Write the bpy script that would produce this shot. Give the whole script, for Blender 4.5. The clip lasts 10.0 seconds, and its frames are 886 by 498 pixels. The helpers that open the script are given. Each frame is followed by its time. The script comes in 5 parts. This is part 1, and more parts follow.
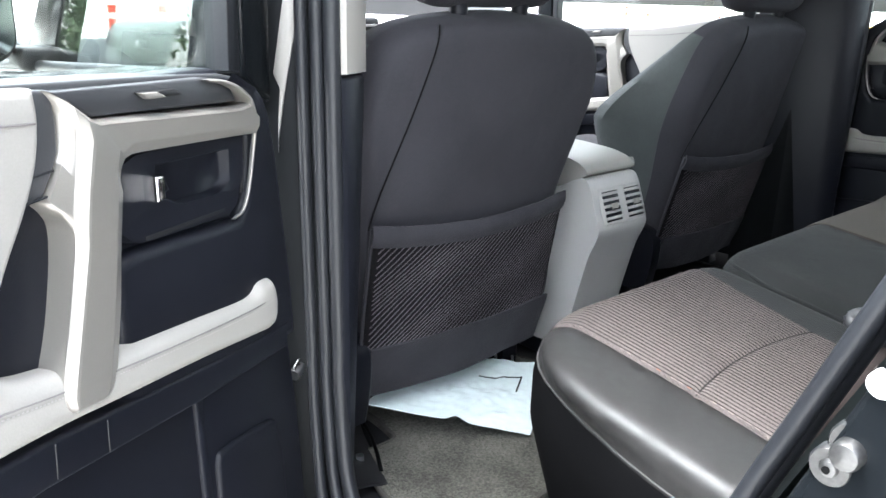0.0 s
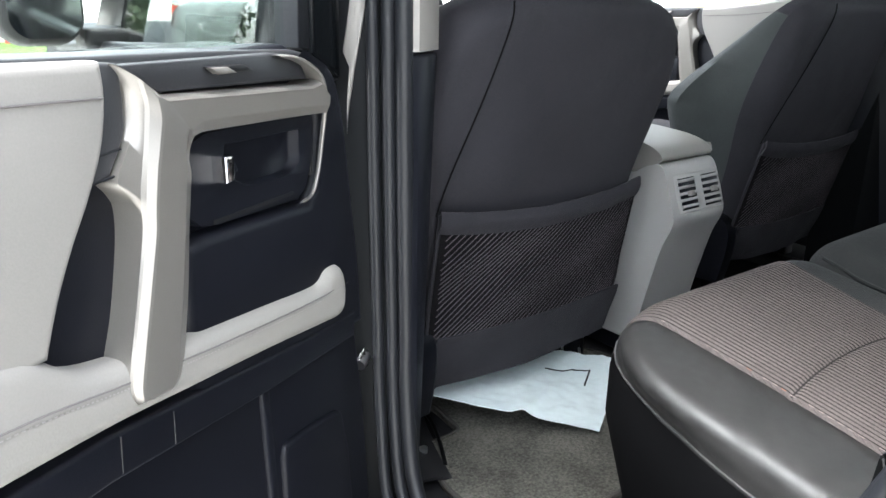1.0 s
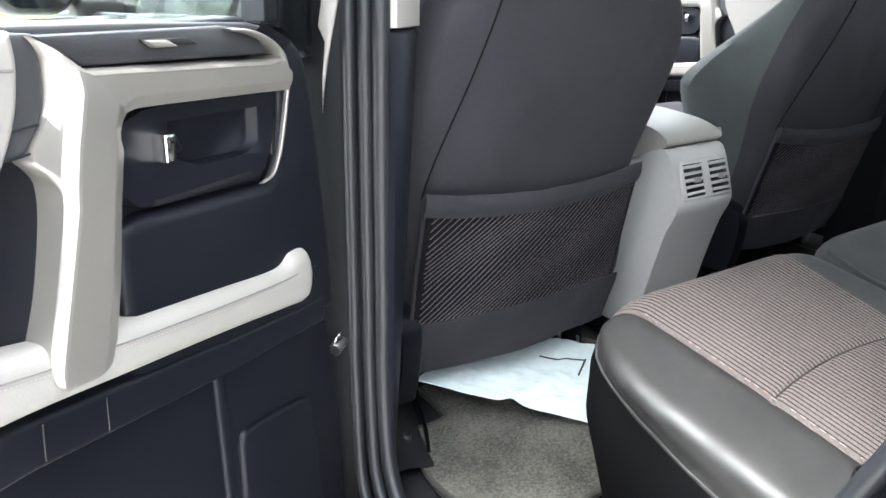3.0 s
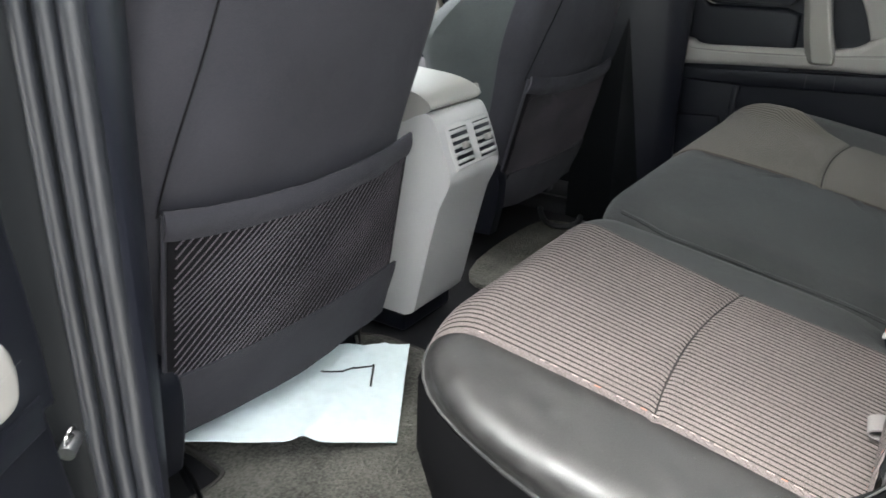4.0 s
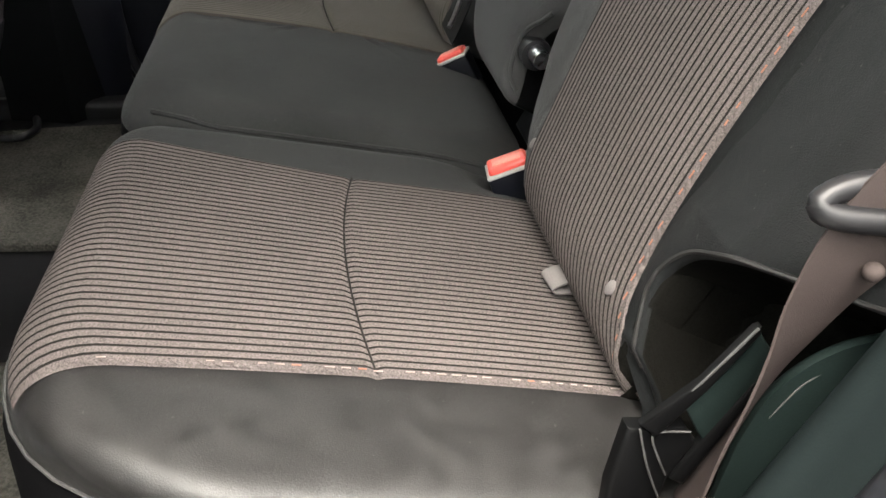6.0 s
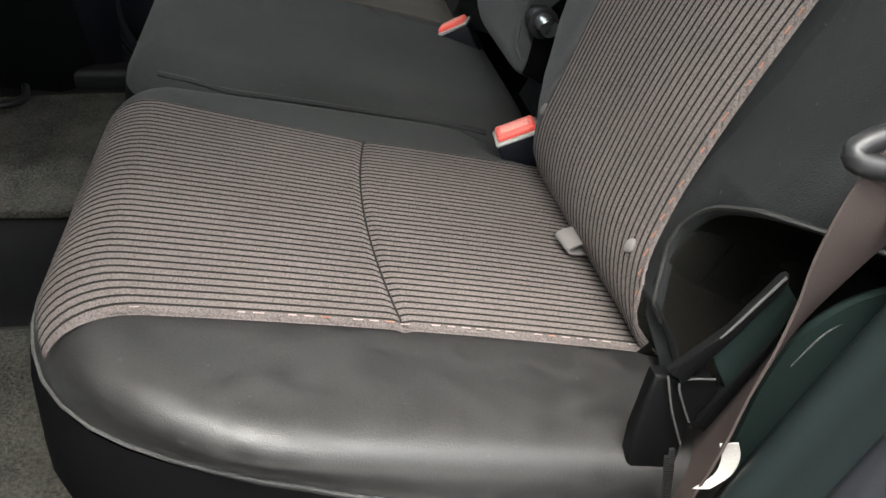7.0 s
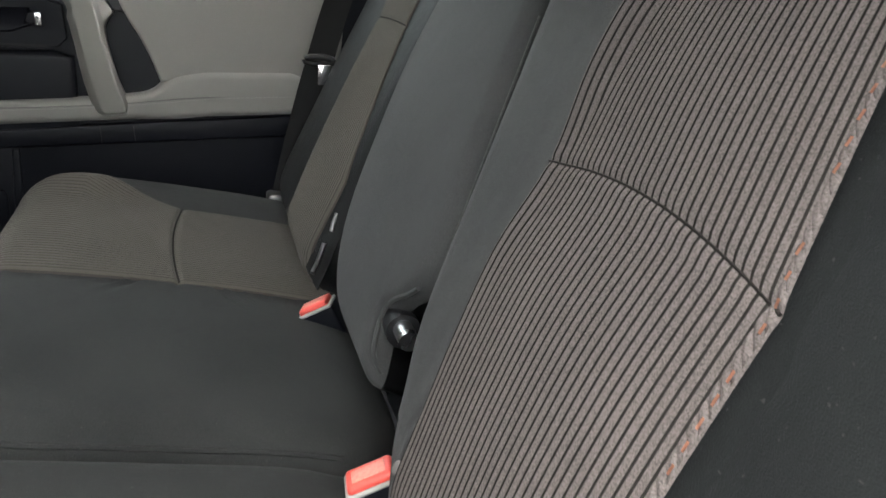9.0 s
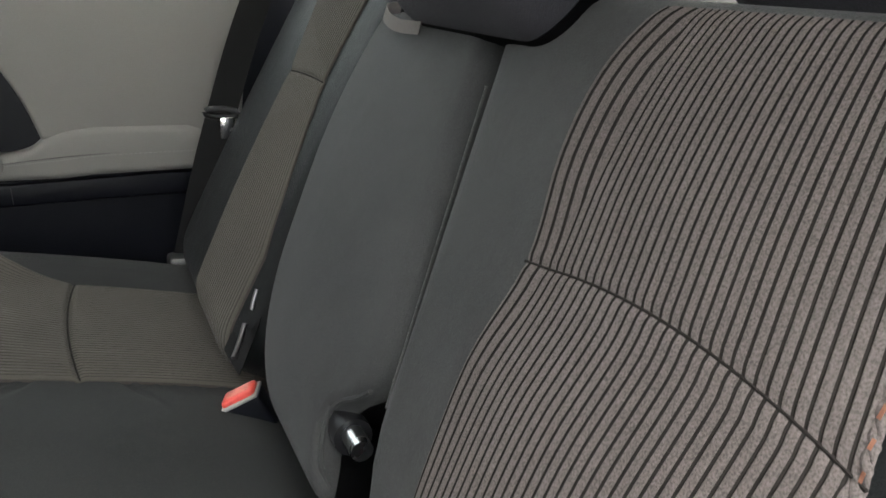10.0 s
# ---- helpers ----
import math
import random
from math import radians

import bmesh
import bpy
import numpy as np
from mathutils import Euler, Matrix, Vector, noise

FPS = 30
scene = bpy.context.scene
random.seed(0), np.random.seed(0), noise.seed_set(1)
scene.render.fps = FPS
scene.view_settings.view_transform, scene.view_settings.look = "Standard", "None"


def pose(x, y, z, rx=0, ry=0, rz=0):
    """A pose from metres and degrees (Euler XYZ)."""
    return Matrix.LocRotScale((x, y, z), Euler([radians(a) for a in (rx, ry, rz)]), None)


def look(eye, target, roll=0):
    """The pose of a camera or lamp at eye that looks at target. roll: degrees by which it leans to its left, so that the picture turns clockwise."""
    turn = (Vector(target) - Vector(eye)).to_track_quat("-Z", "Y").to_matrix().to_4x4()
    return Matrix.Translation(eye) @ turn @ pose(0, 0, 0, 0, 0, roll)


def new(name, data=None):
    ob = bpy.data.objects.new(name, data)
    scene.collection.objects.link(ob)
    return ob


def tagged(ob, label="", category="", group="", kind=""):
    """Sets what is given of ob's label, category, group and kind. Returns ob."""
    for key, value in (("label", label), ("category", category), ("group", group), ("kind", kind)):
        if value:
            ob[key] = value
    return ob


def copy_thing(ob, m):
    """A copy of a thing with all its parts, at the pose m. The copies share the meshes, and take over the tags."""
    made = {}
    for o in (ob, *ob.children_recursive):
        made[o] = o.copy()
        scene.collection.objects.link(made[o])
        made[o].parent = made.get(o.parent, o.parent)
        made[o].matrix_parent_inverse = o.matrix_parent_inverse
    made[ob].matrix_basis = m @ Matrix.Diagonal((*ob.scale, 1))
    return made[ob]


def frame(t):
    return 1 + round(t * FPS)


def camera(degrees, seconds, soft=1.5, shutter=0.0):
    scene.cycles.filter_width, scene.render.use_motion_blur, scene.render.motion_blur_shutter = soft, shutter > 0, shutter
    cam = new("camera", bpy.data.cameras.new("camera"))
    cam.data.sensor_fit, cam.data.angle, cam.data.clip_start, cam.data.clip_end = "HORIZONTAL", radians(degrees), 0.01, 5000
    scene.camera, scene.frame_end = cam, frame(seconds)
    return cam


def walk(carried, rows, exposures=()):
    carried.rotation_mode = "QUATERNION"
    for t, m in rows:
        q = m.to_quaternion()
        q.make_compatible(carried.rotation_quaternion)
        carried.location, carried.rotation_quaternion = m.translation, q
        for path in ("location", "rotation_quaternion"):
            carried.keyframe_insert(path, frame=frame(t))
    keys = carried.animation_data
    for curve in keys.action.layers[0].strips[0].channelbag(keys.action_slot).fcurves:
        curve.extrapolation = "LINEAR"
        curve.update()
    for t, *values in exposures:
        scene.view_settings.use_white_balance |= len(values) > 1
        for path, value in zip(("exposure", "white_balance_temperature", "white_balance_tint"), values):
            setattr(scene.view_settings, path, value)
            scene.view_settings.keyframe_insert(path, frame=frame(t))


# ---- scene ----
cam = camera(57.7, 10.0, soft=1.5, shutter=0.15)
PATH = [
    (0, (-1.245, -0.411, 1.326), (0.022, 1.013, 0.72), 1.4),
    (0.5, (-1.233, -0.375, 1.32), (-0.039, 1.102, 0.694), 0.5),
    (1, (-1.234, -0.363, 1.312), (-0.076, 1.137, 0.672), 0.9),
    (1.5, (-1.206, -0.384, 1.307), (-0.113, 1.146, 0.626), 2.2),
    (2, (-1.167, -0.444, 1.318), (-0.236, 1.195, 0.648), 1.8),
    (2.2, (-1.165, -0.468, 1.315), (-0.273, 1.191, 0.642), 1.6),
    (3.5, (-1.165, -0.258, 1.305), (0.164, 1.046, 0.577), 1.7),
    (4, (-1.06, -0.154, 1.287), (0.488, 0.846, 0.51), 1.4),
    (4.5, (-0.974, -0.084, 1.268), (0.707, 0.587, 0.416), 0.2),
    (5, (-0.926, 0.004, 1.252), (0.811, 0.122, 0.268), 1.5),
    (5.5, (-0.896, 0.019, 1.257), (0.817, -0.215, 0.252), 1.7),
    (7, (-0.911, 0.07, 1.241), (0.728, -0.302, 0.157), 5.1),
    (7.5, (-0.894, 0.06, 1.25), (0.748, -0.313, 0.171), 4.3),
    (8, (-0.867, 0.038, 1.262), (0.826, -0.324, 0.26), 2.8),
    (8.5, (-0.818, 0.006, 1.282), (0.948, -0.446, 0.458), 3.2),
    (9, (-0.731, -0.039, 1.312), (1.063, -0.596, 0.624), 4.0),
    (9.5, (-0.674, -0.003, 1.322), (1.064, -0.707, 0.628), 3.6),
    (10, (-0.634, -0.016, 1.344), (1.083, -0.829, 0.719), 3.9),
]
walk(cam, [(t, look(eye, target, roll)) for t, eye, target, roll in PATH],
     exposures=[(0.0, 4.12, 6080, 8), (0.5, 3.68, 6130, 8), (1.0, 3.58, 6180, 8), (2.2, 3.85, 6230, 8), (3.4, 4.28, 6230, 8), (4.0, 4.22, 6430, 7), (4.5, 3.78, 6600, 8), (5.0, 3.67, 7000, 9), (5.6, 3.92, 7100, 10), (7.0, 3.68, 6650, 7), (7.5, 3.62, 6600, 7), (8.0, 3.97, 6500, 7), (8.5, 4.22, 6400, 7), (9.0, 3.98, 6600, 8), (10.0, 3.84, 6650, 8)])

# ---- world and sun: bright overcast day ----
SUN_DIR = Vector((-0.25, 0.16, 0.95)).normalized()
world = bpy.data.worlds.new("sky")
scene.world = world
world.use_nodes = True
wn = world.node_tree.nodes
sky = wn.new("ShaderNodeTexSky")
sky.sky_type = "NISHITA"
sky.sun_disc = False
sky.sun_elevation = math.asin(SUN_DIR.z)
sky.sun_rotation = math.atan2(SUN_DIR.x, SUN_DIR.y)
sky.air_density, sky.dust_density, sky.ozone_density = 1.0, 6.0, 1.0
soft_sky = wn.new("ShaderNodeHueSaturation")
soft_sky.inputs["Saturation"].default_value = 0.25
world.node_tree.links.new(sky.outputs[0], soft_sky.inputs["Color"])
world.node_tree.links.new(soft_sky.outputs[0], wn["Background"].inputs["Color"])
wn["Background"].inputs["Strength"].default_value = 0.15
sun = new("sun", bpy.data.lights.new("sun", "SUN"))
sun.data.energy, sun.data.angle, sun.data.color = 0.22, radians(60), (1.0, 0.97, 0.93)
sun.matrix_world = look(SUN_DIR * 20, (0, 0, 0))
scene.view_settings.exposure = 0.0


# ---- materials ----
def mat(name, color, rough=0.6, metal=0.0, vary=0.12, grain=300.0, bump=0.15, stain=6.0, spec=None, depth=0.001, lumps=0.0, lint=0.0, sheen=0.0, broad=1.0, worn=0.08):
    """A surface with broad stains and a fine grain."""
    m = bpy.data.materials.new(name)
    m.use_nodes = True
    nt = m.node_tree
    n, l = nt.nodes, nt.links
    p = n["Principled BSDF"]
    co = n.new("ShaderNodeTexCoord")
    big, fine = n.new("ShaderNodeTexNoise"), n.new("ShaderNodeTexNoise")
    big.inputs["Scale"].default_value, big.inputs["Detail"].default_value = stain, 5
    fine.inputs["Scale"].default_value, fine.inputs["Detail"].default_value = grain, 3
    for t in (big, fine):
        l.new(co.outputs["Object"], t.inputs["Vector"])
    add, even = n.new("ShaderNodeMath"), n.new("ShaderNodeMath")
    add.operation, even.operation = "ADD", "MULTIPLY_ADD"
    even.inputs[1].default_value, even.inputs[2].default_value = broad, 0.5 - 0.5 * broad
    l.new(big.outputs[0], even.inputs[0])
    l.new(even.outputs[0], add.inputs[0])
    l.new(fine.outputs[0], add.inputs[1])
    ramp = n.new("ShaderNodeMapRange")
    ramp.inputs["From Min"].default_value, ramp.inputs["From Max"].default_value = 0.75, 1.25
    ramp.inputs["To Min"].default_value, ramp.inputs["To Max"].default_value = 1 - vary, 1 + vary
    l.new(add.outputs[0], ramp.inputs["Value"])
    mul = n.new("ShaderNodeVectorMath")
    mul.operation = "SCALE"
    mul.inputs[0].default_value = color
    l.new(ramp.outputs[0], mul.inputs["Scale"])
    shade = mul.outputs[0]
    if lint:
        dust, level, mix = n.new("ShaderNodeTexNoise"), n.new("ShaderNodeMapRange"), n.new("ShaderNodeMix")
        dust.inputs["Scale"].default_value, dust.inputs["Detail"].default_value = 380, 0.0
        l.new(co.outputs["Object"], dust.inputs["Vector"])
        l.new(dust.outputs[0], level.inputs["Value"])
        level.inputs["From Min"].default_value, level.inputs["From Max"].default_value = 0.80, 0.88
        level.inputs["To Max"].default_value = lint
        mix.data_type = "RGBA"
        l.new(level.outputs[0], mix.inputs[0])
        l.new(shade, mix.inputs[6])
        mix.inputs[7].default_value = (0.45, 0.43, 0.40, 1)
        shade = mix.outputs[2]
    l.new(shade, p.inputs["Base Color"])
    r2 = n.new("ShaderNodeMapRange")
    r2.inputs["To Min"].default_value, r2.inputs["To Max"].default_value = max(0.02, rough - worn), min(1, rough + worn)
    r2.inputs["From Min"].default_value, r2.inputs["From Max"].default_value = (0.0, 1.0) if worn <= 0.08 else (0.3, 0.7)
    l.new(big.outputs[0], r2.inputs["Value"])
    l.new(r2.outputs[0], p.inputs["Roughness"])
    p.inputs["Metallic"].default_value = metal
    p.inputs["Sheen Weight"].default_value, p.inputs["Sheen Roughness"].default_value = sheen, 0.45
    p.inputs["Specular IOR Level"].default_value = (0.5 if rough < 0.45 else 0.3 if rough < 0.6 else 0.12) if spec is None else spec
    if bump:
        b = n.new("ShaderNodeBump")
        b.inputs["Strength"].default_value, b.inputs["Distance"].default_value = bump, depth
        l.new(fine.outputs[0], b.inputs["Height"])
        l.new(b.outputs[0], p.inputs["Normal"])
        if lumps:
            wide, b2 = n.new("ShaderNodeTexNoise"), n.new("ShaderNodeBump")
            wide.inputs["Scale"].default_value, wide.inputs["Detail"].default_value = 26, 3
            l.new(co.outputs["Object"], wide.inputs["Vector"])
            l.new(wide.outputs[0], b2.inputs["Height"])
            b2.inputs["Strength"].default_value, b2.inputs["Distance"].default_value = lumps, 0.006
            l.new(b2.outputs[0], b.inputs["Normal"])
    return m


def glass(name, color, rough=0.0):
    """Thin tinted pane: mostly clear, with a mirror gloss that rises at the edge of view."""
    m = bpy.data.materials.new(name)
    m.use_nodes = True
    n, l = m.node_tree.nodes, m.node_tree.links
    n.remove(n["Principled BSDF"])
    clear, gloss, mix, rim = (n.new("ShaderNodeBsdfTransparent"), n.new("ShaderNodeBsdfGlossy"), n.new("ShaderNodeMixShader"),
                              n.new("ShaderNodeLayerWeight"))
    power, level = n.new("ShaderNodeMath"), n.new("ShaderNodeMath")
    clear.inputs[0].default_value = (*color, 1)
    gloss.inputs["Roughness"].default_value = rough
    rim.inputs["Blend"].default_value = 0.5
    power.operation, power.inputs[1].default_value = "POWER", 4.0
    level.operation, level.inputs[1].default_value, level.inputs[2].default_value = "MULTIPLY_ADD", 0.8, 0.12
    l.new(rim.outputs["Facing"], power.inputs[0])
    l.new(power.outputs[0], level.inputs[0])
    l.new(level.outputs[0], mix.inputs[0])
    l.new(clear.outputs[0], mix.inputs[1])
    l.new(gloss.outputs[0], mix.inputs[2])
    l.new(mix.outputs[0], n["Material Output"].inputs["Surface"])
    return m



M = {
    "rib": mat("ribbed_cloth", (0.099, 0.085, 0.081), 0.95, vary=0.5, grain=850, bump=0.5, stain=9, broad=0.25),
    # browner copy of the ribs, far-side shade put into the colour
    "rib_far_shade": mat("ribbed_cloth_far_shade", (0.076, 0.069, 0.058), 0.9, vary=0.2, grain=1400, bump=0.5, sheen=0.07),
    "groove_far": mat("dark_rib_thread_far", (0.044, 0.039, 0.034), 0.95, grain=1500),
    "groove": mat("dark_rib_thread", (0.015, 0.013, 0.012), 0.95, grain=1500),
    # backrests: the bench's black cloth, lightened for light from the windscreen
    "back_black_lit": mat("black_cloth_lit_backrest", (0.0400, 0.0405, 0.0405), 0.75, vary=0.26, grain=900, bump=0.6, lumps=0.22, lint=0.05, sheen=0.06),
    "seat_black": mat("black_seat_cloth", (0.0268, 0.0276, 0.0270), 0.80, vary=0.30, grain=900, bump=0.6, lumps=0.22, lint=0.07, sheen=0.03),
    "leather": mat("black_vinyl", (0.0125, 0.0120, 0.0117), 0.52, vary=0.5, grain=900, bump=0.22, stain=60, spec=0.46, lumps=0.02, lint=0.06, worn=0.10, broad=0.9),
    "wing": mat("black_wing_cloth", (0.0058, 0.0066, 0.0070), 0.58, vary=0.24, grain=1000, bump=0.5, stain=9, spec=0.17, lumps=0.25, lint=0.08, sheen=0.02),
    "cloth_front": mat("black_back_cloth", (0.0285, 0.0278, 0.0325), 0.78, vary=0.22, grain=900, bump=0.5, lumps=0.3, sheen=0.03),
    "cloth_side": mat("grey_green_side_cloth", (0.048, 0.0535, 0.053), 0.75, vary=0.22, grain=900, bump=0.5, lumps=0.25, sheen=0.12),
    "net": mat("pocket_net_ground", (0.0048, 0.0043, 0.0052), 0.9, vary=0.3, grain=1200, bump=0.4),
    "yarn": mat("pocket_net_yarn", (0.066, 0.059, 0.065), 0.85, vary=0.3, grain=900, bump=0.2),
    "plastic": mat("black_plastic", (0.0047, 0.0053, 0.0083), 0.42, spec=0.2, vary=0.15, grain=900, bump=0.2),
    # door grain; its lightness on sill and switches stands for light from above
    "door_grain_lit_tops": mat("grained_plastic_lit_tops", (0.030, 0.031, 0.034), 0.42, vary=0.15, grain=900, bump=0.25),
    "jamb": mat("black_jamb_paint", (0.004, 0.0045, 0.005), 0.5, vary=0.1, bump=0.0, spec=0.08),
    "plastic_gloss": mat("gloss_black_plastic", (0.010, 0.010, 0.011), 0.46, spec=0.3, grain=200, bump=0.02),
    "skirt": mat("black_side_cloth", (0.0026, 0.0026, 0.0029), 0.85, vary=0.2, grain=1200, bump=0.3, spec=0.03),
    "dark_trim": mat("dark_moulded_trim", (0.0095, 0.0140, 0.0142), 0.5, vary=0.15, grain=700, bump=0.12, spec=0.12),
    "green_trim": mat("dark_green_grey_trim", (0.0085, 0.0145, 0.0135), 0.5, vary=0.15, grain=700, bump=0.12, spec=0.14),
    # gathered cloth, darkened as shade in the arched cut-out's hollow
    "gather_shade": mat("gathered_cloth_recess_shade", (0.0062, 0.0060, 0.0052), 0.85, vary=0.4, grain=700, bump=0.4, spec=0.03, lumps=0.5),
    "bracket": mat("black_bracket_plastic", (0.0028, 0.0029, 0.0031), 0.5, vary=0.2, grain=900, bump=0.1, spec=0.06),
    # pale grey for seams, gaps and painted edge glints
    "pale_edge": mat("pale_edges_and_glints", (0.045, 0.045, 0.044), 0.4, vary=0.4, grain=300),
    "carpet": mat("grey_carpet", (0.076, 0.074, 0.064), 0.98, vary=0.5, grain=260, bump=1.0, stain=10, depth=0.004, lumps=0.5),
    "mat_edge": mat("mat_binding_cloth", (0.050, 0.048, 0.043), 0.95, vary=0.3, grain=500, bump=0.4),
    "liner": mat("black_floor_liner", (0.012, 0.012, 0.013), 0.8, vary=0.2, grain=500, bump=0.4),
    "grey": mat("light_grey_vinyl", (0.232, 0.222, 0.207), 0.5, vary=0.04, grain=600, bump=0.12, stain=4),
    "grey_trim": mat("grey_hard_plastic", (0.33, 0.325, 0.315), 0.45, vary=0.05, grain=900, bump=0.1),
    "silver": mat("satin_silver_plastic", (0.27, 0.256, 0.235), 0.36, metal=0.6, vary=0.05, grain=1200, bump=0.03),
    "pin": mat("polished_pin_steel", (0.55, 0.56, 0.57), 0.28, metal=1.0, vary=0.1, bump=0.02),
    "chrome": mat("chrome", (0.8, 0.8, 0.82), 0.12, metal=1.0, vary=0.03, bump=0.02),
    "steel": mat("bare_steel", (0.14, 0.14, 0.14), 0.40, metal=1.0, vary=0.15, bump=0.05),
    "paint": mat("black_car_paint", (0.005, 0.006, 0.007), 0.16, vary=0.1, bump=0.0, spec=0.15),
    "rubber": mat("black_rubber_seal", (0.0105, 0.0115, 0.0138), 0.42, spec=0.35, vary=0.2, grain=400, bump=0.15),
    "belt": mat("belt_webbing", (0.046, 0.036, 0.034), 0.75, vary=0.15, grain=1500, bump=0.4),
    "belt_dark": mat("dark_belt_webbing", (0.012, 0.012, 0.012), 0.75, vary=0.15, grain=1500, bump=0.4),
    "red": mat("red_button_plastic", (0.70, 0.085, 0.065), 0.32, vary=0.08, bump=0.02),
    # paler copy of the button red, a reflection put into the colour
    "red_glint": mat("red_plastic_glint", (0.72, 0.22, 0.17), 0.4, vary=0.2, bump=0.02),
    "paper": mat("white_plastic_film", (0.62, 0.70, 0.71), 0.4, vary=0.06, grain=60, bump=0.2, stain=5),
    "ink": mat("black_ink", (0.015, 0.015, 0.016), 0.6),
    "orange": mat("orange_thread", (0.28, 0.13, 0.085), 0.8, bump=0.2),
    "tan": mat("tan_thread", (0.27, 0.225, 0.205), 0.85, bump=0.2),
    "tag": mat("grey_cloth_tag", (0.33, 0.315, 0.30), 0.85, grain=900),
    "loop": mat("grey_loop_webbing", (0.135, 0.125, 0.122), 0.85, grain=900),
    "white": mat("white_paint", (0.78, 0.78, 0.77), 0.35, vary=0.04, bump=0.03),
    "headliner": mat("grey_headliner", (0.66, 0.65, 0.63), 0.9, grain=700, bump=0.3),
    "asphalt": mat("grey_concrete", (0.40, 0.39, 0.37), 0.9, vary=0.25, grain=60, bump=0.5, stain=0.6, depth=0.004),
    "grass": mat("grass_blades", (0.07, 0.11, 0.03), 0.9, vary=0.4, grain=20, bump=0.6),
    "leaf": mat("tree_leaves", (0.06, 0.09, 0.045), 0.8, vary=0.4, grain=4),
    "bark": mat("tree_bark", (0.11, 0.09, 0.07), 0.95, vary=0.3, grain=30, bump=0.8),
    "post_red": mat("red_post_paint", (0.6, 0.07, 0.04), 0.5, bump=0.05),
    "post_yellow": mat("yellow_post_paint", (0.75, 0.5, 0.06), 0.5, bump=0.05),
    "glass": glass("tinted_glass", (0.88, 0.92, 0.90)),
    "mirror": mat("mirror_glass", (0.75, 0.8, 0.78), 0.02, metal=1.0, vary=0.0, bump=0.0),
}


# ---- mesh helpers ----
def thing(name, loc, label, category, group="", kind=""):
    ob = new(name)
    ob.location = loc
    ob.empty_display_size = 0.05
    tagged(ob, label, category, group, kind)
    return ob


def world_loc(ob):
    return ob.location + (world_loc(ob.parent) if ob.parent else Vector((0, 0, 0)))


def part(name, bm, material, parent=None, label="", smooth=True, sharp=0.9):
    """One mesh object, from world coordinates, under a thing or part."""
    bmesh.ops.recalc_face_normals(bm, faces=bm.faces)
    me = bpy.data.meshes.new(name)
    if parent is not None:
        bmesh.ops.translate(bm, vec=-world_loc(parent), verts=bm.verts)
    for f in bm.faces:
        f.smooth = smooth
    for e in bm.edges:
        if len(e.link_faces) == 2 and e.calc_face_angle() > sharp:
            e.smooth = False
    bm.to_mesh(me)
    bm.free()
    for m in (material if isinstance(material, (list, tuple)) else [material]):
        me.materials.append(m)
    ob = new(name, me)
    if parent is not None:
        ob.parent = parent
    if label:
        tagged(ob, label)
    return ob


def move(bm, m):
    bmesh.ops.transform(bm, matrix=m, verts=bm.verts)
    return bm


def ident(x, y, z):
    return Vector((x, y, z))


def block(x0, x1, y0, y1, z0, z1, bevel=0.006, seg=2, to=ident):
    bm = bmesh.new()
    bmesh.ops.create_cube(bm, size=1)
    for v in bm.verts:
        v.co = Vector((x0 + (v.co.x + 0.5) * (x1 - x0), y0 + (v.co.y + 0.5) * (y1 - y0), z0 + (v.co.z + 0.5) * (z1 - z0)))
    if bevel:
        bmesh.ops.bevel(bm, geom=bm.edges[:], offset=bevel, segments=seg, affect="EDGES", profile=0.5)
    for v in bm.verts:
        v.co = to(*v.co)
    return bm


def prism(pts, w0, w1, bevel=0.004, seg=2, to=ident, flip=False):
    """A polygon of (a, b) pushed from w0 to w1; to(a, b, w) gives its place."""
    bm = bmesh.new()
    low = [bm.verts.new((a, b, w0)) for a, b in pts]
    top = [bm.verts.new((a, b, w1)) for a, b in pts]
    k = len(pts)
    bm.faces.new(low[::-1])
    cap = bm.faces.new(top)
    for i in range(k):
        bm.faces.new((low[i], low[(i + 1) % k], top[(i + 1) % k], top[i]))
    bmesh.ops.recalc_face_normals(bm, faces=bm.faces)
    if bevel:
        bmesh.ops.bevel(bm, geom=list(cap.edges), offset=bevel, segments=seg, affect="EDGES", profile=0.5)
    bmesh.ops.triangulate(bm, faces=[f for f in bm.faces if len(f.verts) > 4])
    for v in bm.verts:
        v.co = to(*v.co)
    return bm


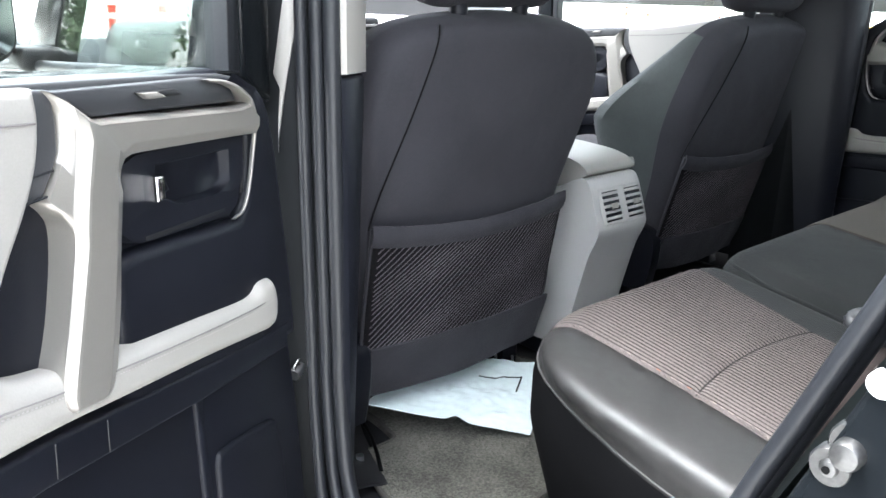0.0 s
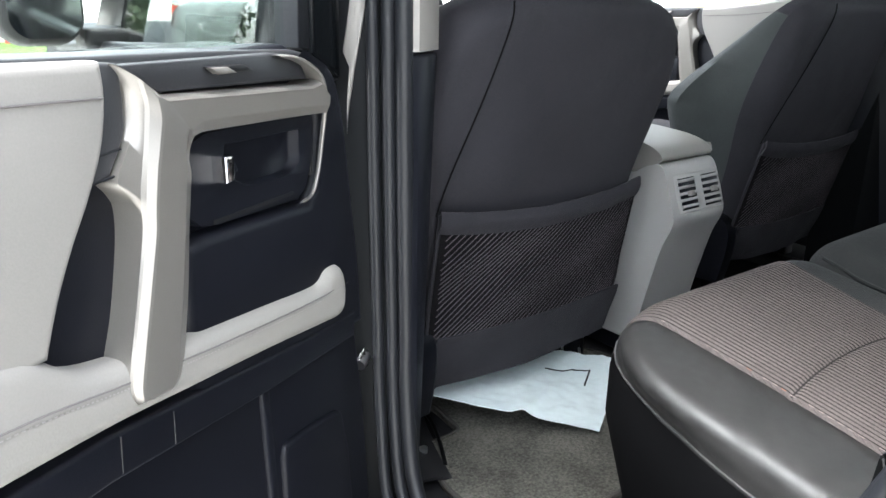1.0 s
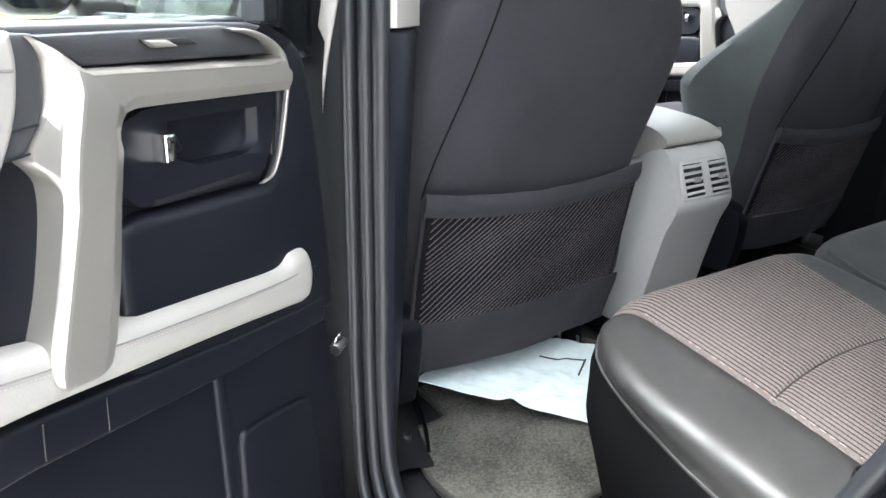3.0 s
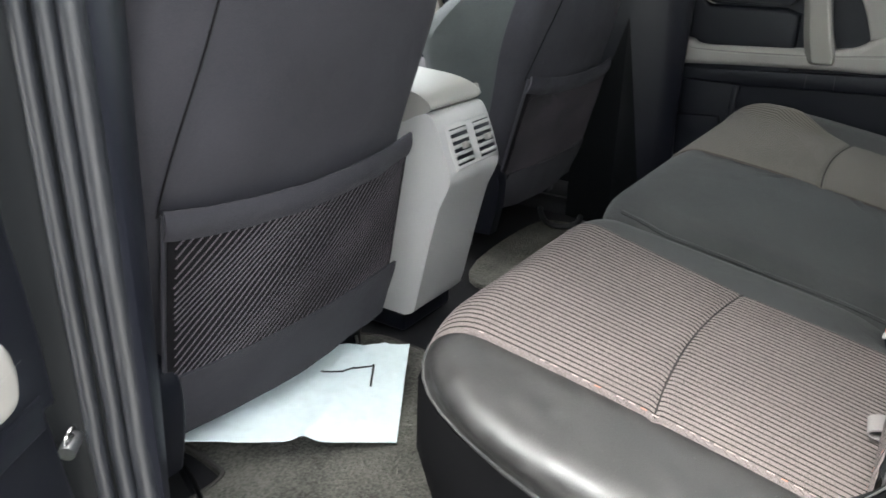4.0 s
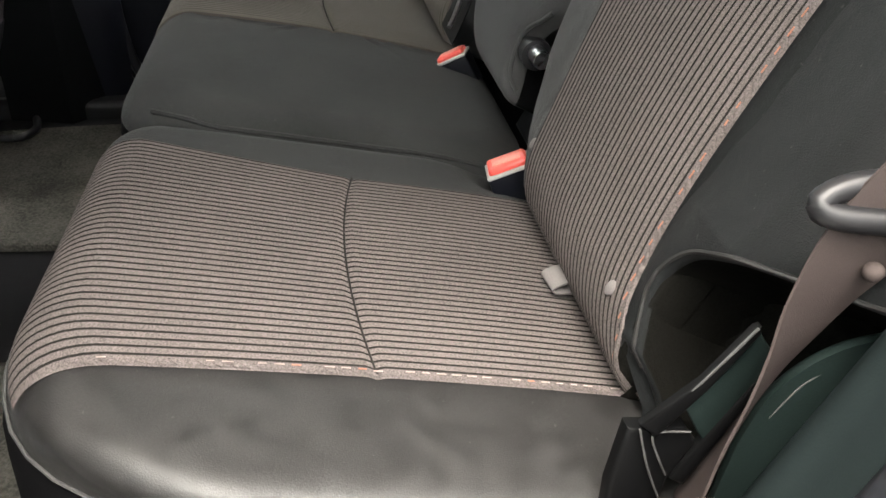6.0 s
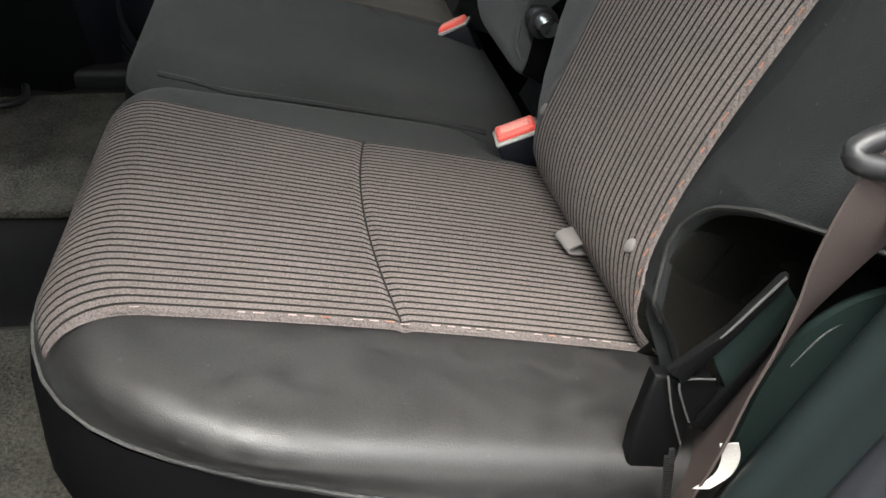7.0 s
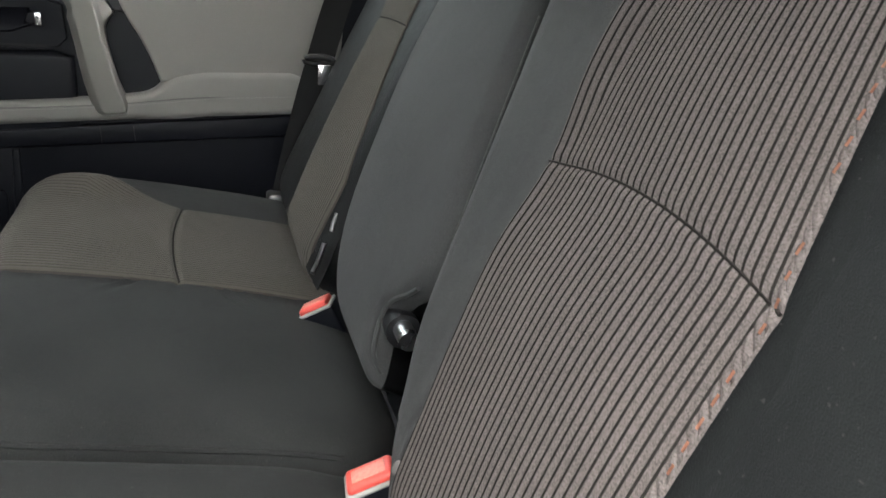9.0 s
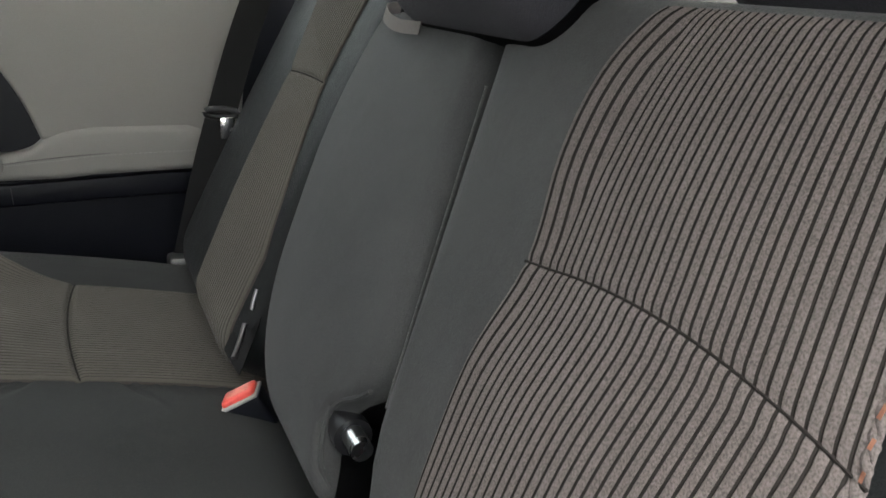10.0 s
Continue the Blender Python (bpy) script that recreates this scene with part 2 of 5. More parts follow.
def ring_plate(outer, inner, back, front, deep, to, n=40):
    """A plate with a sunk dish: the outline outer, the dish's rim inner, both as (a, b)."""
    cx, cy = sum(p[0] for p in inner) / len(inner), sum(p[1] for p in inner) / len(inner)

    def reach(poly, ang):
        dx, dy, best = math.cos(ang), math.sin(ang), 0.0
        for (ax, ay), (bx, by) in zip(poly, poly[1:] + poly[:1]):
            ex, ey = bx - ax, by - ay
            det = dx * -ey + dy * ex
            if abs(det) > 1e-12:
                t = ((ax - cx) * -ey + (ay - cy) * ex) / det
                q = (dx * (ay - cy) - dy * (ax - cx)) / det
                if t > 0 and -1e-6 <= q <= 1 + 1e-6:
                    best = max(best, t)
        return best

    bm = bmesh.new()
    rows = []
    for poly, f, w in ((outer, 1.0, back), (outer, 1.0, front - 0.003), (outer, 0.985, front), (inner, 1.03, front), (inner, 1.0, front - 0.001), (inner, 0.95, deep + 0.002), (inner, 0.88, deep)):
        rows.append([bm.verts.new(to(cx + math.cos(2 * math.pi * k / n) * reach(poly, 2 * math.pi * k / n) * f, cy + math.sin(2 * math.pi * k / n) * reach(poly, 2 * math.pi * k / n) * f, w)) for k in range(n)])
    for p, q in zip(rows, rows[1:]):
        for k in range(n):
            bm.faces.new((p[k], p[(k + 1) % n], q[(k + 1) % n], q[k]))
    bm.faces.new(rows[-1])
    return bm


def grid(fn, nu, nv, back=0.0):
    """A sheet of fn(u, v), u and v from 0 to 1, with an optional back face offset along the normals."""
    bm = bmesh.new()
    vs = [[bm.verts.new(fn(i / nu, j / nv)) for j in range(nv + 1)] for i in range(nu + 1)]
    for i in range(nu):
        for j in range(nv):
            bm.faces.new((vs[i][j], vs[i + 1][j], vs[i + 1][j + 1], vs[i][j + 1]))
    if back:
        bm.normal_update()
        bmesh.ops.solidify(bm, geom=bm.faces[:], thickness=back)
    return bm


def tube(path, radius, sides=8, closed=False, flat=1.0, up=Vector((0, 0, 1))):
    """A round or flattened bar along a list of points."""
    bm = bmesh.new()
    path = [Vector(p) for p in path]
    rings, k = [], len(path)
    for i, p in enumerate(path):
        a = path[(i - 1) % k] if closed or i else p
        b = path[(i + 1) % k] if closed or i < k - 1 else p
        d = (b - a).normalized()
        side = d.cross(up)
        side = side.normalized() if side.length > 1e-4 else d.orthogonal().normalized()
        nor = side.cross(d)
        r = radius(i / (k - 1)) if callable(radius) else radius
        rings.append([bm.verts.new(p + (side * math.cos(q) + nor * math.sin(q) * flat) * r)
                      for q in (2 * math.pi * j / sides for j in range(sides))])
    n = k if closed else k - 1
    for i in range(n):
        for j in range(sides):
            bm.faces.new((rings[i][j], rings[i][(j + 1) % sides], rings[(i + 1) % k][(j + 1) % sides], rings[(i + 1) % k][j]))
    if not closed:
        bm.faces.new(rings[0][::-1])
        bm.faces.new(rings[-1])
    return bm


def strap(path, width, thick, across):
    """A flat band along points; across: its width's direction, one or a list."""
    bm = bmesh.new()
    rings = []
    for i, p in enumerate(path):
        p = Vector(p)
        a, b = Vector(path[max(i - 1, 0)]), Vector(path[min(i + 1, len(path) - 1)])
        w = Vector(across[i] if isinstance(across, list) else across).normalized()
        n = (b - a).cross(w).normalized()
        rings.append([bm.verts.new(p + w * sx * width / 2 + n * sn * thick / 2) for sx, sn in ((-1, -1), (1, -1), (1, 1), (-1, 1))])
    for i in range(len(path) - 1):
        for j in range(4):
            bm.faces.new((rings[i][j], rings[i][(j + 1) % 4], rings[i + 1][(j + 1) % 4], rings[i + 1][j]))
    bm.faces.new(rings[0][::-1])
    bm.faces.new(rings[-1])
    return bm


def smooth_path(pts, n=8):
    """Catmull-Rom points through pts."""
    pts = [Vector(p) for p in pts]
    out = []
    for i in range(len(pts) - 1):
        p0, p1, p2, p3 = pts[max(i - 1, 0)], pts[i], pts[i + 1], pts[min(i + 2, len(pts) - 1)]
        for j in range(n):
            t = j / n
            out.append(0.5 * ((2 * p1) + (p2 - p0) * t + (2 * p0 - 5 * p1 + 4 * p2 - p3) * t * t + (3 * p1 - p0 - 3 * p2 + p3) * t ** 3))
    out.append(pts[-1])
    return out


def smooth2(pts, n=6):
    return [(p.x, p.y) for p in smooth_path([(a, b, 0) for a, b in pts], n)]


class Pillow:
    """An upholstered pad over a rounded rectangle in its own plane: rounded rim, crown and sewn dents.
    corner: one radius, or four (front right, front left, rear left, rear right). warp(x, y): bends x."""

    def __init__(self, x0, x1, y0, y1, corner, rim, crown, place, dents=(), warp=None):
        self.c = ((x0 + x1) / 2, (y0 + y1) / 2)
        self.h = ((x1 - x0) / 2, (y1 - y0) / 2)
        self.corners = corner if isinstance(corner, tuple) else (corner,) * 4
        self.rim, self.crown, self.place, self.dents, self.warp = rim, crown, place, dents, warp
        self.square, self.tuck = lambda x: 2.0, None

    def put(self, x, y, z):
        return self.place @ Vector(((self.warp(x, y) if self.warp else x) + (self.tuck(x, y, z) if self.tuck else 0), y, z))

    def inside(self, x, y):
        dx, dy = x - self.c[0], y - self.c[1]
        r = self.corners[(0 if dx >= 0 else 1) if dy >= 0 else (2 if dx < 0 else 3)]
        qx, qy = abs(dx) - self.h[0] + r, abs(dy) - self.h[1] + r
        return r - (math.hypot(max(qx, 0), max(qy, 0)) + min(max(qx, qy), 0))

    def height(self, x, y):
        d = min(max(self.inside(x, y), 0), self.rim)
        p = self.square(x)
        z = -self.rim + self.rim * max(1 - (1 - d / self.rim) ** p, 0) ** (1 / p)
        fx, fy = (x - self.c[0]) / self.h[0], (y - self.c[1]) / self.h[1]
        z += self.crown * max(0, 1 - fx * fx) * max(0, 1 - fy * fy)
        for dent in self.dents:
            z -= dent(x, y)
        return z

    def at(self, x, y, lift=0.0):
        return self.put(x, y, self.height(x, y) + lift)

    def front_at(self, x):
        """Where the outline's front edge lies over x."""
        a, b = self.c[1], self.c[1] + self.h[1]
        for _ in range(24):
            m = (a + b) / 2
            a, b = (m, b) if self.inside(x, m) > 0 else (a, m)
        return a

    def thread(self, curve, x0, x1, parent, lift=0.0040, n=32):
        """A dark sewn line along y = curve(x)."""
        return part("seam", tube([self.at(x0 + (x1 - x0) * k / n, curve(x0 + (x1 - x0) * k / n), lift) for k in range(n + 1)], 0.0011, 5), M["groove"], parent)

    def rim_points(self, d, h=None, n=10):
        """The outline inset by d; at the height h, or on the pad."""
        hx, hy = self.h[0] - d, self.h[1] - d
        out = []
        for k, (sx, sy) in enumerate(((1, 1), (-1, 1), (-1, -1), (1, -1))):
            r = max(self.corners[k] - d, 0.002)
            for i in range(n + 1):
                a = radians(90 * k + 90 * i / n)
                out.append((self.c[0] + sx * (hx - r) + r * math.cos(a), self.c[1] + sy * (hy - r) + r * math.sin(a)))
        full = []
        for i, p in enumerate(out):
            q = out[(i + 1) % len(out)]
            gap = math.hypot(q[0] - p[0], q[1] - p[1])
            m = max(1, int(gap / 0.025))
            full += [(p[0] + (q[0] - p[0]) * j / m, p[1] + (q[1] - p[1]) * j / m) for j in range(m)] if i % (n + 1) == n else [p]
        return full

    def shell(self, steps=7, extra=()):
        """The pad's top, from its rim inwards."""
        bm = bmesh.new()
        base = self.rim_points(0)
        k = len(base)
        rings = []
        insets = [self.rim * (1 - math.cos(radians(90 * i / steps))) for i in range(steps + 1)]
        for d in insets[:1] + list(extra) + insets[1:]:
            ring = []
            for (x, y) in base:
                fx = self.c[0] + (x - self.c[0]) * (1 - d / self.h[0])
                fy = self.c[1] + (y - self.c[1]) * (1 - d / self.h[1])
                ring.append((fx, fy))
            rings.append(ring)
        last = rings[-1]
        for s in (0.88, 0.76, 0.64, 0.52, 0.4, 0.28, 0.16, 0.06):
            rings.append([(self.c[0] + (x - self.c[0]) * s, self.c[1] + (y - self.c[1]) * s) for x, y in last])
        vs = [[bm.verts.new(self.at(x, y)) for x, y in ring] for ring in rings]
        for a, b in zip(vs, vs[1:]):
            for i in range(k):
                bm.faces.new((a[i], a[(i + 1) % k], b[(i + 1) % k], b[i]))
        bm.faces.new(vs[-1])
        return bm

    def skirt(self, levels):
        """The pad's side: rows of (inset, height) down from the rim."""
        bm = bmesh.new()
        base = self.rim_points(0)
        k = len(base)
        vs = []
        for d, h in levels:
            vs.append([bm.verts.new(self.put(self.c[0] + (x - self.c[0]) * (1 - d / self.h[0]),
                                             self.c[1] + (y - self.c[1]) * (1 - d / self.h[1]), h)) for x, y in base])
        for a, b in zip(vs, vs[1:]):
            for i in range(k):
                bm.faces.new((a[i], a[(i + 1) % k], b[(i + 1) % k], b[i]))
        bm.faces.new(vs[-1])
        return bm

    def ribs(self, left, right, y0, y1, pitch, lift=0.004, rise=0.00045, rows=44, plain=0, front=0.0, sewn=None):
        """A ribbed cloth insert between the curves left(y) and right(y): rounded ribs with dark threads between."""
        bm = bmesh.new()
        count = max(4, round(abs(right((y0 + y1) / 2) - left((y0 + y1) / 2)) / pitch))
        prof = ((0.0, -1.0), (0.10, -1.0), (0.21, 0.65), (0.56, 1.0), (0.92, 0.65))
        us = [(i + a) / count for i in range(count) for a, _ in prof] + [1.0]
        hs = [b if i >= plain else 0.5 for i in range(count) for _, b in prof] + [-0.7]
        ys = [y0 + (y1 - y0) * j / rows for j in range(rows + 1)]
        vs = []
        for u, h in zip(us, hs):
            col = []
            if front:
                x = left(y1) + (right(y1) - left(y1)) * u
                end = self.front_at(x) - 0.0006
                turn = end - self.rim
                ys = [y0 + (turn - y0) * j / rows for j in range(rows)] + [turn + self.rim * math.sin(radians(90 * j / 9)) * front for j in range(10)]
            run = ys
            if sewn:
                x = left(0.0) + (right(0.0) - left(0.0)) * u
                c = sewn(x)
                near = (-0.009, -0.006, -0.004, -0.0025, -0.001, 0.0, 0.001, 0.0025, 0.004, 0.006, 0.009)
                low, high = c - 0.012, c + 0.012
                m = rows // 2
                top = ys[-10:] if front else [ys[-1]]
                run = [y0 + (low - y0) * j / m for j in range(m + 1)] + [c + q for q in near] + [high + (top[0] - high) * j / m for j in range(m)] + top
            for y in run:
                a, b = left(y), right(y)
                edge = min(u, 1 - u) * count
                col.append(bm.verts.new(self.at(a + (b - a) * u, y, lift * min(1, 0.35 + edge) + rise * h)))
            vs.append(col)
        for i in range(len(vs) - 1):
            for j in range(len(vs[i]) - 1):
                f = bm.faces.new((vs[i][j], vs[i + 1][j], vs[i + 1][j + 1], vs[i][j + 1]))
                f.material_index = 1 if i % 5 in (0, 1) and i >= plain * 5 else 0
        return bm


def dent_line(curve, depth, width, x0=-9, x1=9):
    """A sewn groove along y = curve(x)."""
    def fn(x, y):
        if not x0 <= x <= x1:
            return 0.0
        d = (y - curve(x)) / width
        return depth * math.exp(-d * d)
    return fn


def dent_col(curve, depth, width, y0=-9, y1=9):
    """A sewn groove along x = curve(y)."""
    def fn(x, y):
        if not y0 <= y <= y1:
            return 0.0
        d = (x - curve(y)) / width
        return depth * math.exp(-d * d)
    return fn


# ---- ground and distance ----
def flat(x0, x1, y0, y1, z, n=1):
    return grid(lambda u, v: Vector((x0 + (x1 - x0) * u, y0 + (y1 - y0) * v, z)), n, n)


ground = tagged(part("ground", flat(-150, 150, -150, 150, 0.0), M["asphalt"]), "pale grey concrete car park ground", "ground", kind="structure")
grass_strip = tagged(part("grass_verge", flat(-60, 60, 14.0, 17.0, 0.03), M["grass"]), "strip of green grass beside the car park", "grass", kind="stuff")

# ---- car shell ----
FLOOR = 0.60
CX = 0.03
car_floor = tagged(part("floor", block(CX - 0.78, CX + 0.78, -1.2, 2.0, 0.42, FLOOR - 0.012, 0.004), M["liner"]), "black carpeted car floor pan", "floor", kind="structure")
roof = tagged(part("ceiling", block(CX - 0.66, CX + 0.66, -1.4, 1.3, 1.74, 1.80, 0.02), M["headliner"]), "grey cloth car headliner under the roof", "ceiling", kind="structure")


def side_wall(name, side, label):
    """The body side below the windows behind the rear door."""
    x = CX + side * 0.80
    return tagged(part(name, block(min(x, x - side * 0.05), max(x, x - side * 0.05), -1.4, -0.42, 0.42, 1.22, 0.01), M["plastic"]), label, "wall", kind="structure")


side_wall("wall_left_rear", -1, "dark plastic trim inside the rear quarter")
side_wall("wall_right_rear", 1, "dark plastic trim inside the far rear quarter")
wall_back = tagged(part("wall_back", block(CX - 0.75, CX + 0.75, -1.45, -1.40, 0.42, 1.15, 0.01), M["plastic"]), "dark tailgate trim behind the rear seats", "wall", kind="structure")

# ---- rear seats ----
TILT_C = math.atan(0.16)
CUSH = Matrix.Translation((0, 0, 0.900)) @ Matrix.Rotation(TILT_C, 4, "X")
RECL = radians(26.1)
SR, CR = math.sin(RECL), math.cos(RECL)
BACK = Matrix(((1, 0, 0, 0), (0, -SR, CR, -0.170), (0, CR, SR, 0.944), (0, 0, 0, 1)))
PITCH = 0.0067


def rib_in(y):
    """The inner edge of the near ribbed insert."""
    return -0.222 + 0.30 * max(0, y) * (0.55 + y) if y > 0 else -0.222 - 0.02 * y


slot = lambda x, y: 0.032 * math.exp(-((x + 0.150) / 0.034) ** 2 - ((y + 0.175) / 0.042) ** 2)
seam_y = lambda x: 0.0 + 0.014 * (1 - ((x + 0.36) / 0.14) ** 2)
left_pad = Pillow(-0.606, -0.098, -0.235, 0.236, (0.06, 0.18, 0.05, 0.05), 0.052, 0.010, CUSH,
                  [dent_line(seam_y, 0.0020, 0.0040, -0.506, -0.215), slot])
left_pad.tuck = lambda x, y, z: (float(np.interp(y, (-0.2, -0.02, 0.02, 0.065, 0.107, 0.158, 0.20, 0.24), (0.002, 0.008, 0.012, 0.021, 0.022, 0.019, 0.013, 0.008)))
                                 * max(0.0, min(1.0, (-0.512 - x) / 0.08)) * max(0.0, min(1.0, (-0.014 - z) / 0.030)))
left_pad.square = lambda x: 2.0 + 3.0 * max(0.0, min(1.0, (-0.50 - x) / 0.05))
cushion_l = thing("rear_seat_cushion", (-0.37, 0.0, FLOOR), "rear bench cushion with taupe ribbed cloth and worn black vinyl side", "car seat", "rear bench")
lp_shell = left_pad.shell(12, (0.000002, 0.00002, 0.00012))
for f in lp_shell.faces:
    q = CUSH.inverted() @ f.calc_center_median()
    f.material_index = 1 if q.x > -0.26 else 0
part("bolster", lp_shell, (M["leather"], M["seat_black"]), cushion_l, "worn black vinyl bolster with a sheen")
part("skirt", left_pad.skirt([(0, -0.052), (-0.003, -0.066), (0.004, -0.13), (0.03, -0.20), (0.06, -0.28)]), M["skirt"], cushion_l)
part("insert", left_pad.ribs(lambda y: -0.503, rib_in, -0.225, 0.233, PITCH, rows=60, plain=1, front=0.98, sewn=seam_y), (M["rib"], M["groove"]), cushion_l, "taupe ribbed cloth insert", sharp=0.45)
left_pad.thread(seam_y, -0.502, -0.222, cushion_l)
welt = [left_pad.put(x, y, -0.047) for x, y in left_pad.rim_points(-0.0012)]
part("piping", tube(welt, 0.0013, 6, True), M["pale_edge"], cushion_l, "grey piping under the bolster")

ycurve = lambda x: 0.0 + 0.012 * (1 - ((x - 0.38) / 0.16) ** 2)
rib_r = lambda y: 0.222 + (0.06 * y if y > 0 else 0.0)
right_pad = Pillow(-0.100, 0.668, -0.235, 0.240, 0.10, 0.05, 0.014, CUSH,
                   [dent_line(ycurve, 0.0030, 0.004, 0.222, 0.545), dent_col(lambda y: rib_r(y) - 0.006, 0.006, 0.006),
                    lambda x, y: -0.022 * math.exp(-((x - 0.605) / 0.045) ** 2) * max(0, 1 - (y / 0.26) ** 4)])
cushion_r = thing("rear_seat_cushion", (0.28, 0.0, FLOOR), "wide rear bench cushion, smooth black middle and ribbed far place", "car seat", "rear bench")
part("pad", right_pad.shell(), M["seat_black"], cushion_r)
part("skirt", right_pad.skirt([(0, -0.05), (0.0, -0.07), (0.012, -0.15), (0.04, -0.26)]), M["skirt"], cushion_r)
part("insert", right_pad.ribs(rib_r, lambda y: min(0.64, 0.528 + 0.5 * max(0, y) + 1.8 * max(0, y) ** 2), -0.225, 0.237, PITCH, lift=0.003, rise=0.0007, rows=50, front=0.98, sewn=ycurve), (M["rib_far_shade"], M["groove_far"]), cushion_r, "brown-grey ribbed cloth insert, darkened as far-side shade")

right_pad.thread(ycurve, 0.225, 0.528, cushion_r)
part("welt", tube(smooth_path([right_pad.at(-0.088, y, 0.0015) for y in (-0.16, -0.10, -0.04, 0.02, 0.08, 0.13)] + [right_pad.at(-0.082, 0.165, 0.0015), right_pad.at(-0.066, 0.20, 0.0015)], 5), 0.0030, 6), M["seat_black"], cushion_r)
# backrests, in their own planes: x across, y up the back
mid_l = lambda y: -0.143 + 0.25 * max(y, -0.06) + 0.12 * max(0, y - 0.04)
bseam = lambda x: 0.269 - 0.013 * ((x + 0.340) / 0.120) ** 2
near_rib = lambda y: -0.470 - 0.035 * math.exp(-(max(y, -0.05) + 0.02) / 0.055) + 0.22 * max(0, y - 0.25)
inner_edge = smooth2([(-0.06, -0.252), (0.02, -0.238), (0.067, -0.227), (0.11, -0.218), (0.18, -0.211), (0.255, -0.220), (0.33, -0.207), (0.40, -0.209), (0.47, -0.232)], 5)
near_in = lambda y: float(np.interp(y, [q[0] for q in inner_edge], [q[1] for q in inner_edge]))
lb_pad = Pillow(-0.555, -0.120, -0.06, 0.456, (0.04, 0.04, 0.06, 0.04), 0.028, 0.010, BACK,
                [dent_line(bseam, 0.0014, 0.0035, -0.495, -0.205), dent_col(lambda y: near_in(y) + 0.003, 0.003, 0.006), lambda x, y: 5.0 * max(0.0, 0.012 - y) ** 2],
                lambda x, y: (x if x > -0.503 else -0.503 + 0.12 * (x + 0.503)) + (mid_l(y) - 0.003 + 0.120 - 0.036 / (1 + math.exp((y - 0.052) / 0.012)) - 0.040 / (1 + math.exp((y - 0.004) / 0.009))) * max(0, (x + 0.24) / 0.12))
back_l = thing("bench_backrest", (-0.36, -0.25, 0.86), "upright rear backrest with taupe ribbed cloth and black sides", "car seat", "rear bench")
lb_shell = lb_pad.shell()
for f in lb_shell.faces:
    q = BACK.inverted() @ f.calc_center_median()
    # faces inside the arch take the colour darkened for the hollow
    f.material_index = 2 if q.x < -0.500 else 1 if q.x < near_rib(q.y) + 0.02 else 0
part("pad", lb_shell, (M["back_black_lit"], M["wing"], M["gather_shade"]), back_l)
# side blackened where the gap beside the pad is shaded
part("skirt", lb_pad.skirt([(0, -0.03), (0.0, -0.07), (0.01, -0.14)]), M["gather_shade"], back_l)
part("insert", lb_pad.ribs(near_rib, near_in, -0.055, 0.440, 0.0077, rows=70, plain=1, sewn=bseam), (M["rib"], M["groove"]), back_l, "taupe ribbed cloth insert", sharp=0.45)
lb_pad.thread(bseam, -0.470, -0.221, back_l)
# pale tube paints the light along the pad edge's roll
part("piping", tube(smooth_path([BACK @ Vector((mid_l(y) - 0.012, y, lb_pad.height(-0.129, y) + 0.001)) for y in (0.10, 0.15, 0.20, 0.25, 0.30, 0.36)], 4), 0.0013, 6), M["pale_edge"], back_l)
EDGE = [(-0.060, -0.518, -0.062), (-0.030, -0.522, -0.032), (0.000, -0.516, -0.005), (0.025, -0.508, 0.018), (0.045, -0.508, 0.038), (0.062, -0.522, 0.060), (0.078, -0.552, 0.077),
        (0.098, -0.605, 0.100), (0.125, -0.665, 0.128), (0.165, -0.705, 0.175), (0.26, -0.715, 0.27), (0.450, -0.66, 0.453)]
edge_in = smooth_path([(near_rib(y) + 0.003, y, 0.0) for y, _, _ in EDGE], 6)
edge_out = smooth_path([(a, b, 0.0) for _, a, b in EDGE], 6)


def bolster(u, v):
    """The smooth side of the backrest: u from its foot up, v from the ribbed cloth out to the cut edge and round it."""
    k = min(int(u * (len(edge_in) - 1)), len(edge_in) - 2)
    f = u * (len(edge_in) - 1) - k
    p, q = edge_in[k].lerp(edge_in[k + 1], f), edge_out[k].lerp(edge_out[k + 1], f)
    away = (q - p).normalized()
    out = min(1, v / 0.6)
    rise = min(0.013, 0.14 * (p - q).length)
    bend = 0.008
    turn = radians(105) * max(0, min(1, (v - 0.6) / 0.3))
    drop = max(0, (v - 0.9) / 0.1)
    w = 0.0035 + rise * math.sin(math.pi / 2 * out) - bend * (1 - math.cos(turn)) - 0.10 * drop
    w -= 0.016 * out * max(0, min(1, (0.03 - p.y) / 0.06)) + 0.04 * max(0, min(1, (-0.012 - p.y) / 0.04))
    w -= 0.034 * max(0, min(1, (-0.560 - p.lerp(q, out).x) / 0.06)) ** 1.5
    r = p.lerp(q - away * min(0.010, 0.4 * (p - q).length), out) + away * bend * math.sin(turn)
    fold = 0.0012 * noise.noise(Vector((r.x * 30, r.y * 30, 1.0)))
    return BACK @ Vector((r.x, r.y, w + fold))


part("welt", tube([bolster(k / 120, 0.66) for k in range(14, 84)], 0.0017, 6), M["leather"], back_l)
wing_bm = grid(bolster, 110, 40)
for k, f in enumerate(wing_bm.faces):
    # inner return of the arch takes the hollow's shade colour
    f.material_index = 1 if k % 40 >= 33 else 0
part("wing", wing_bm, (M["wing"], M["gather_shade"]), back_l, "smooth black side bolster with an arched cut-out")

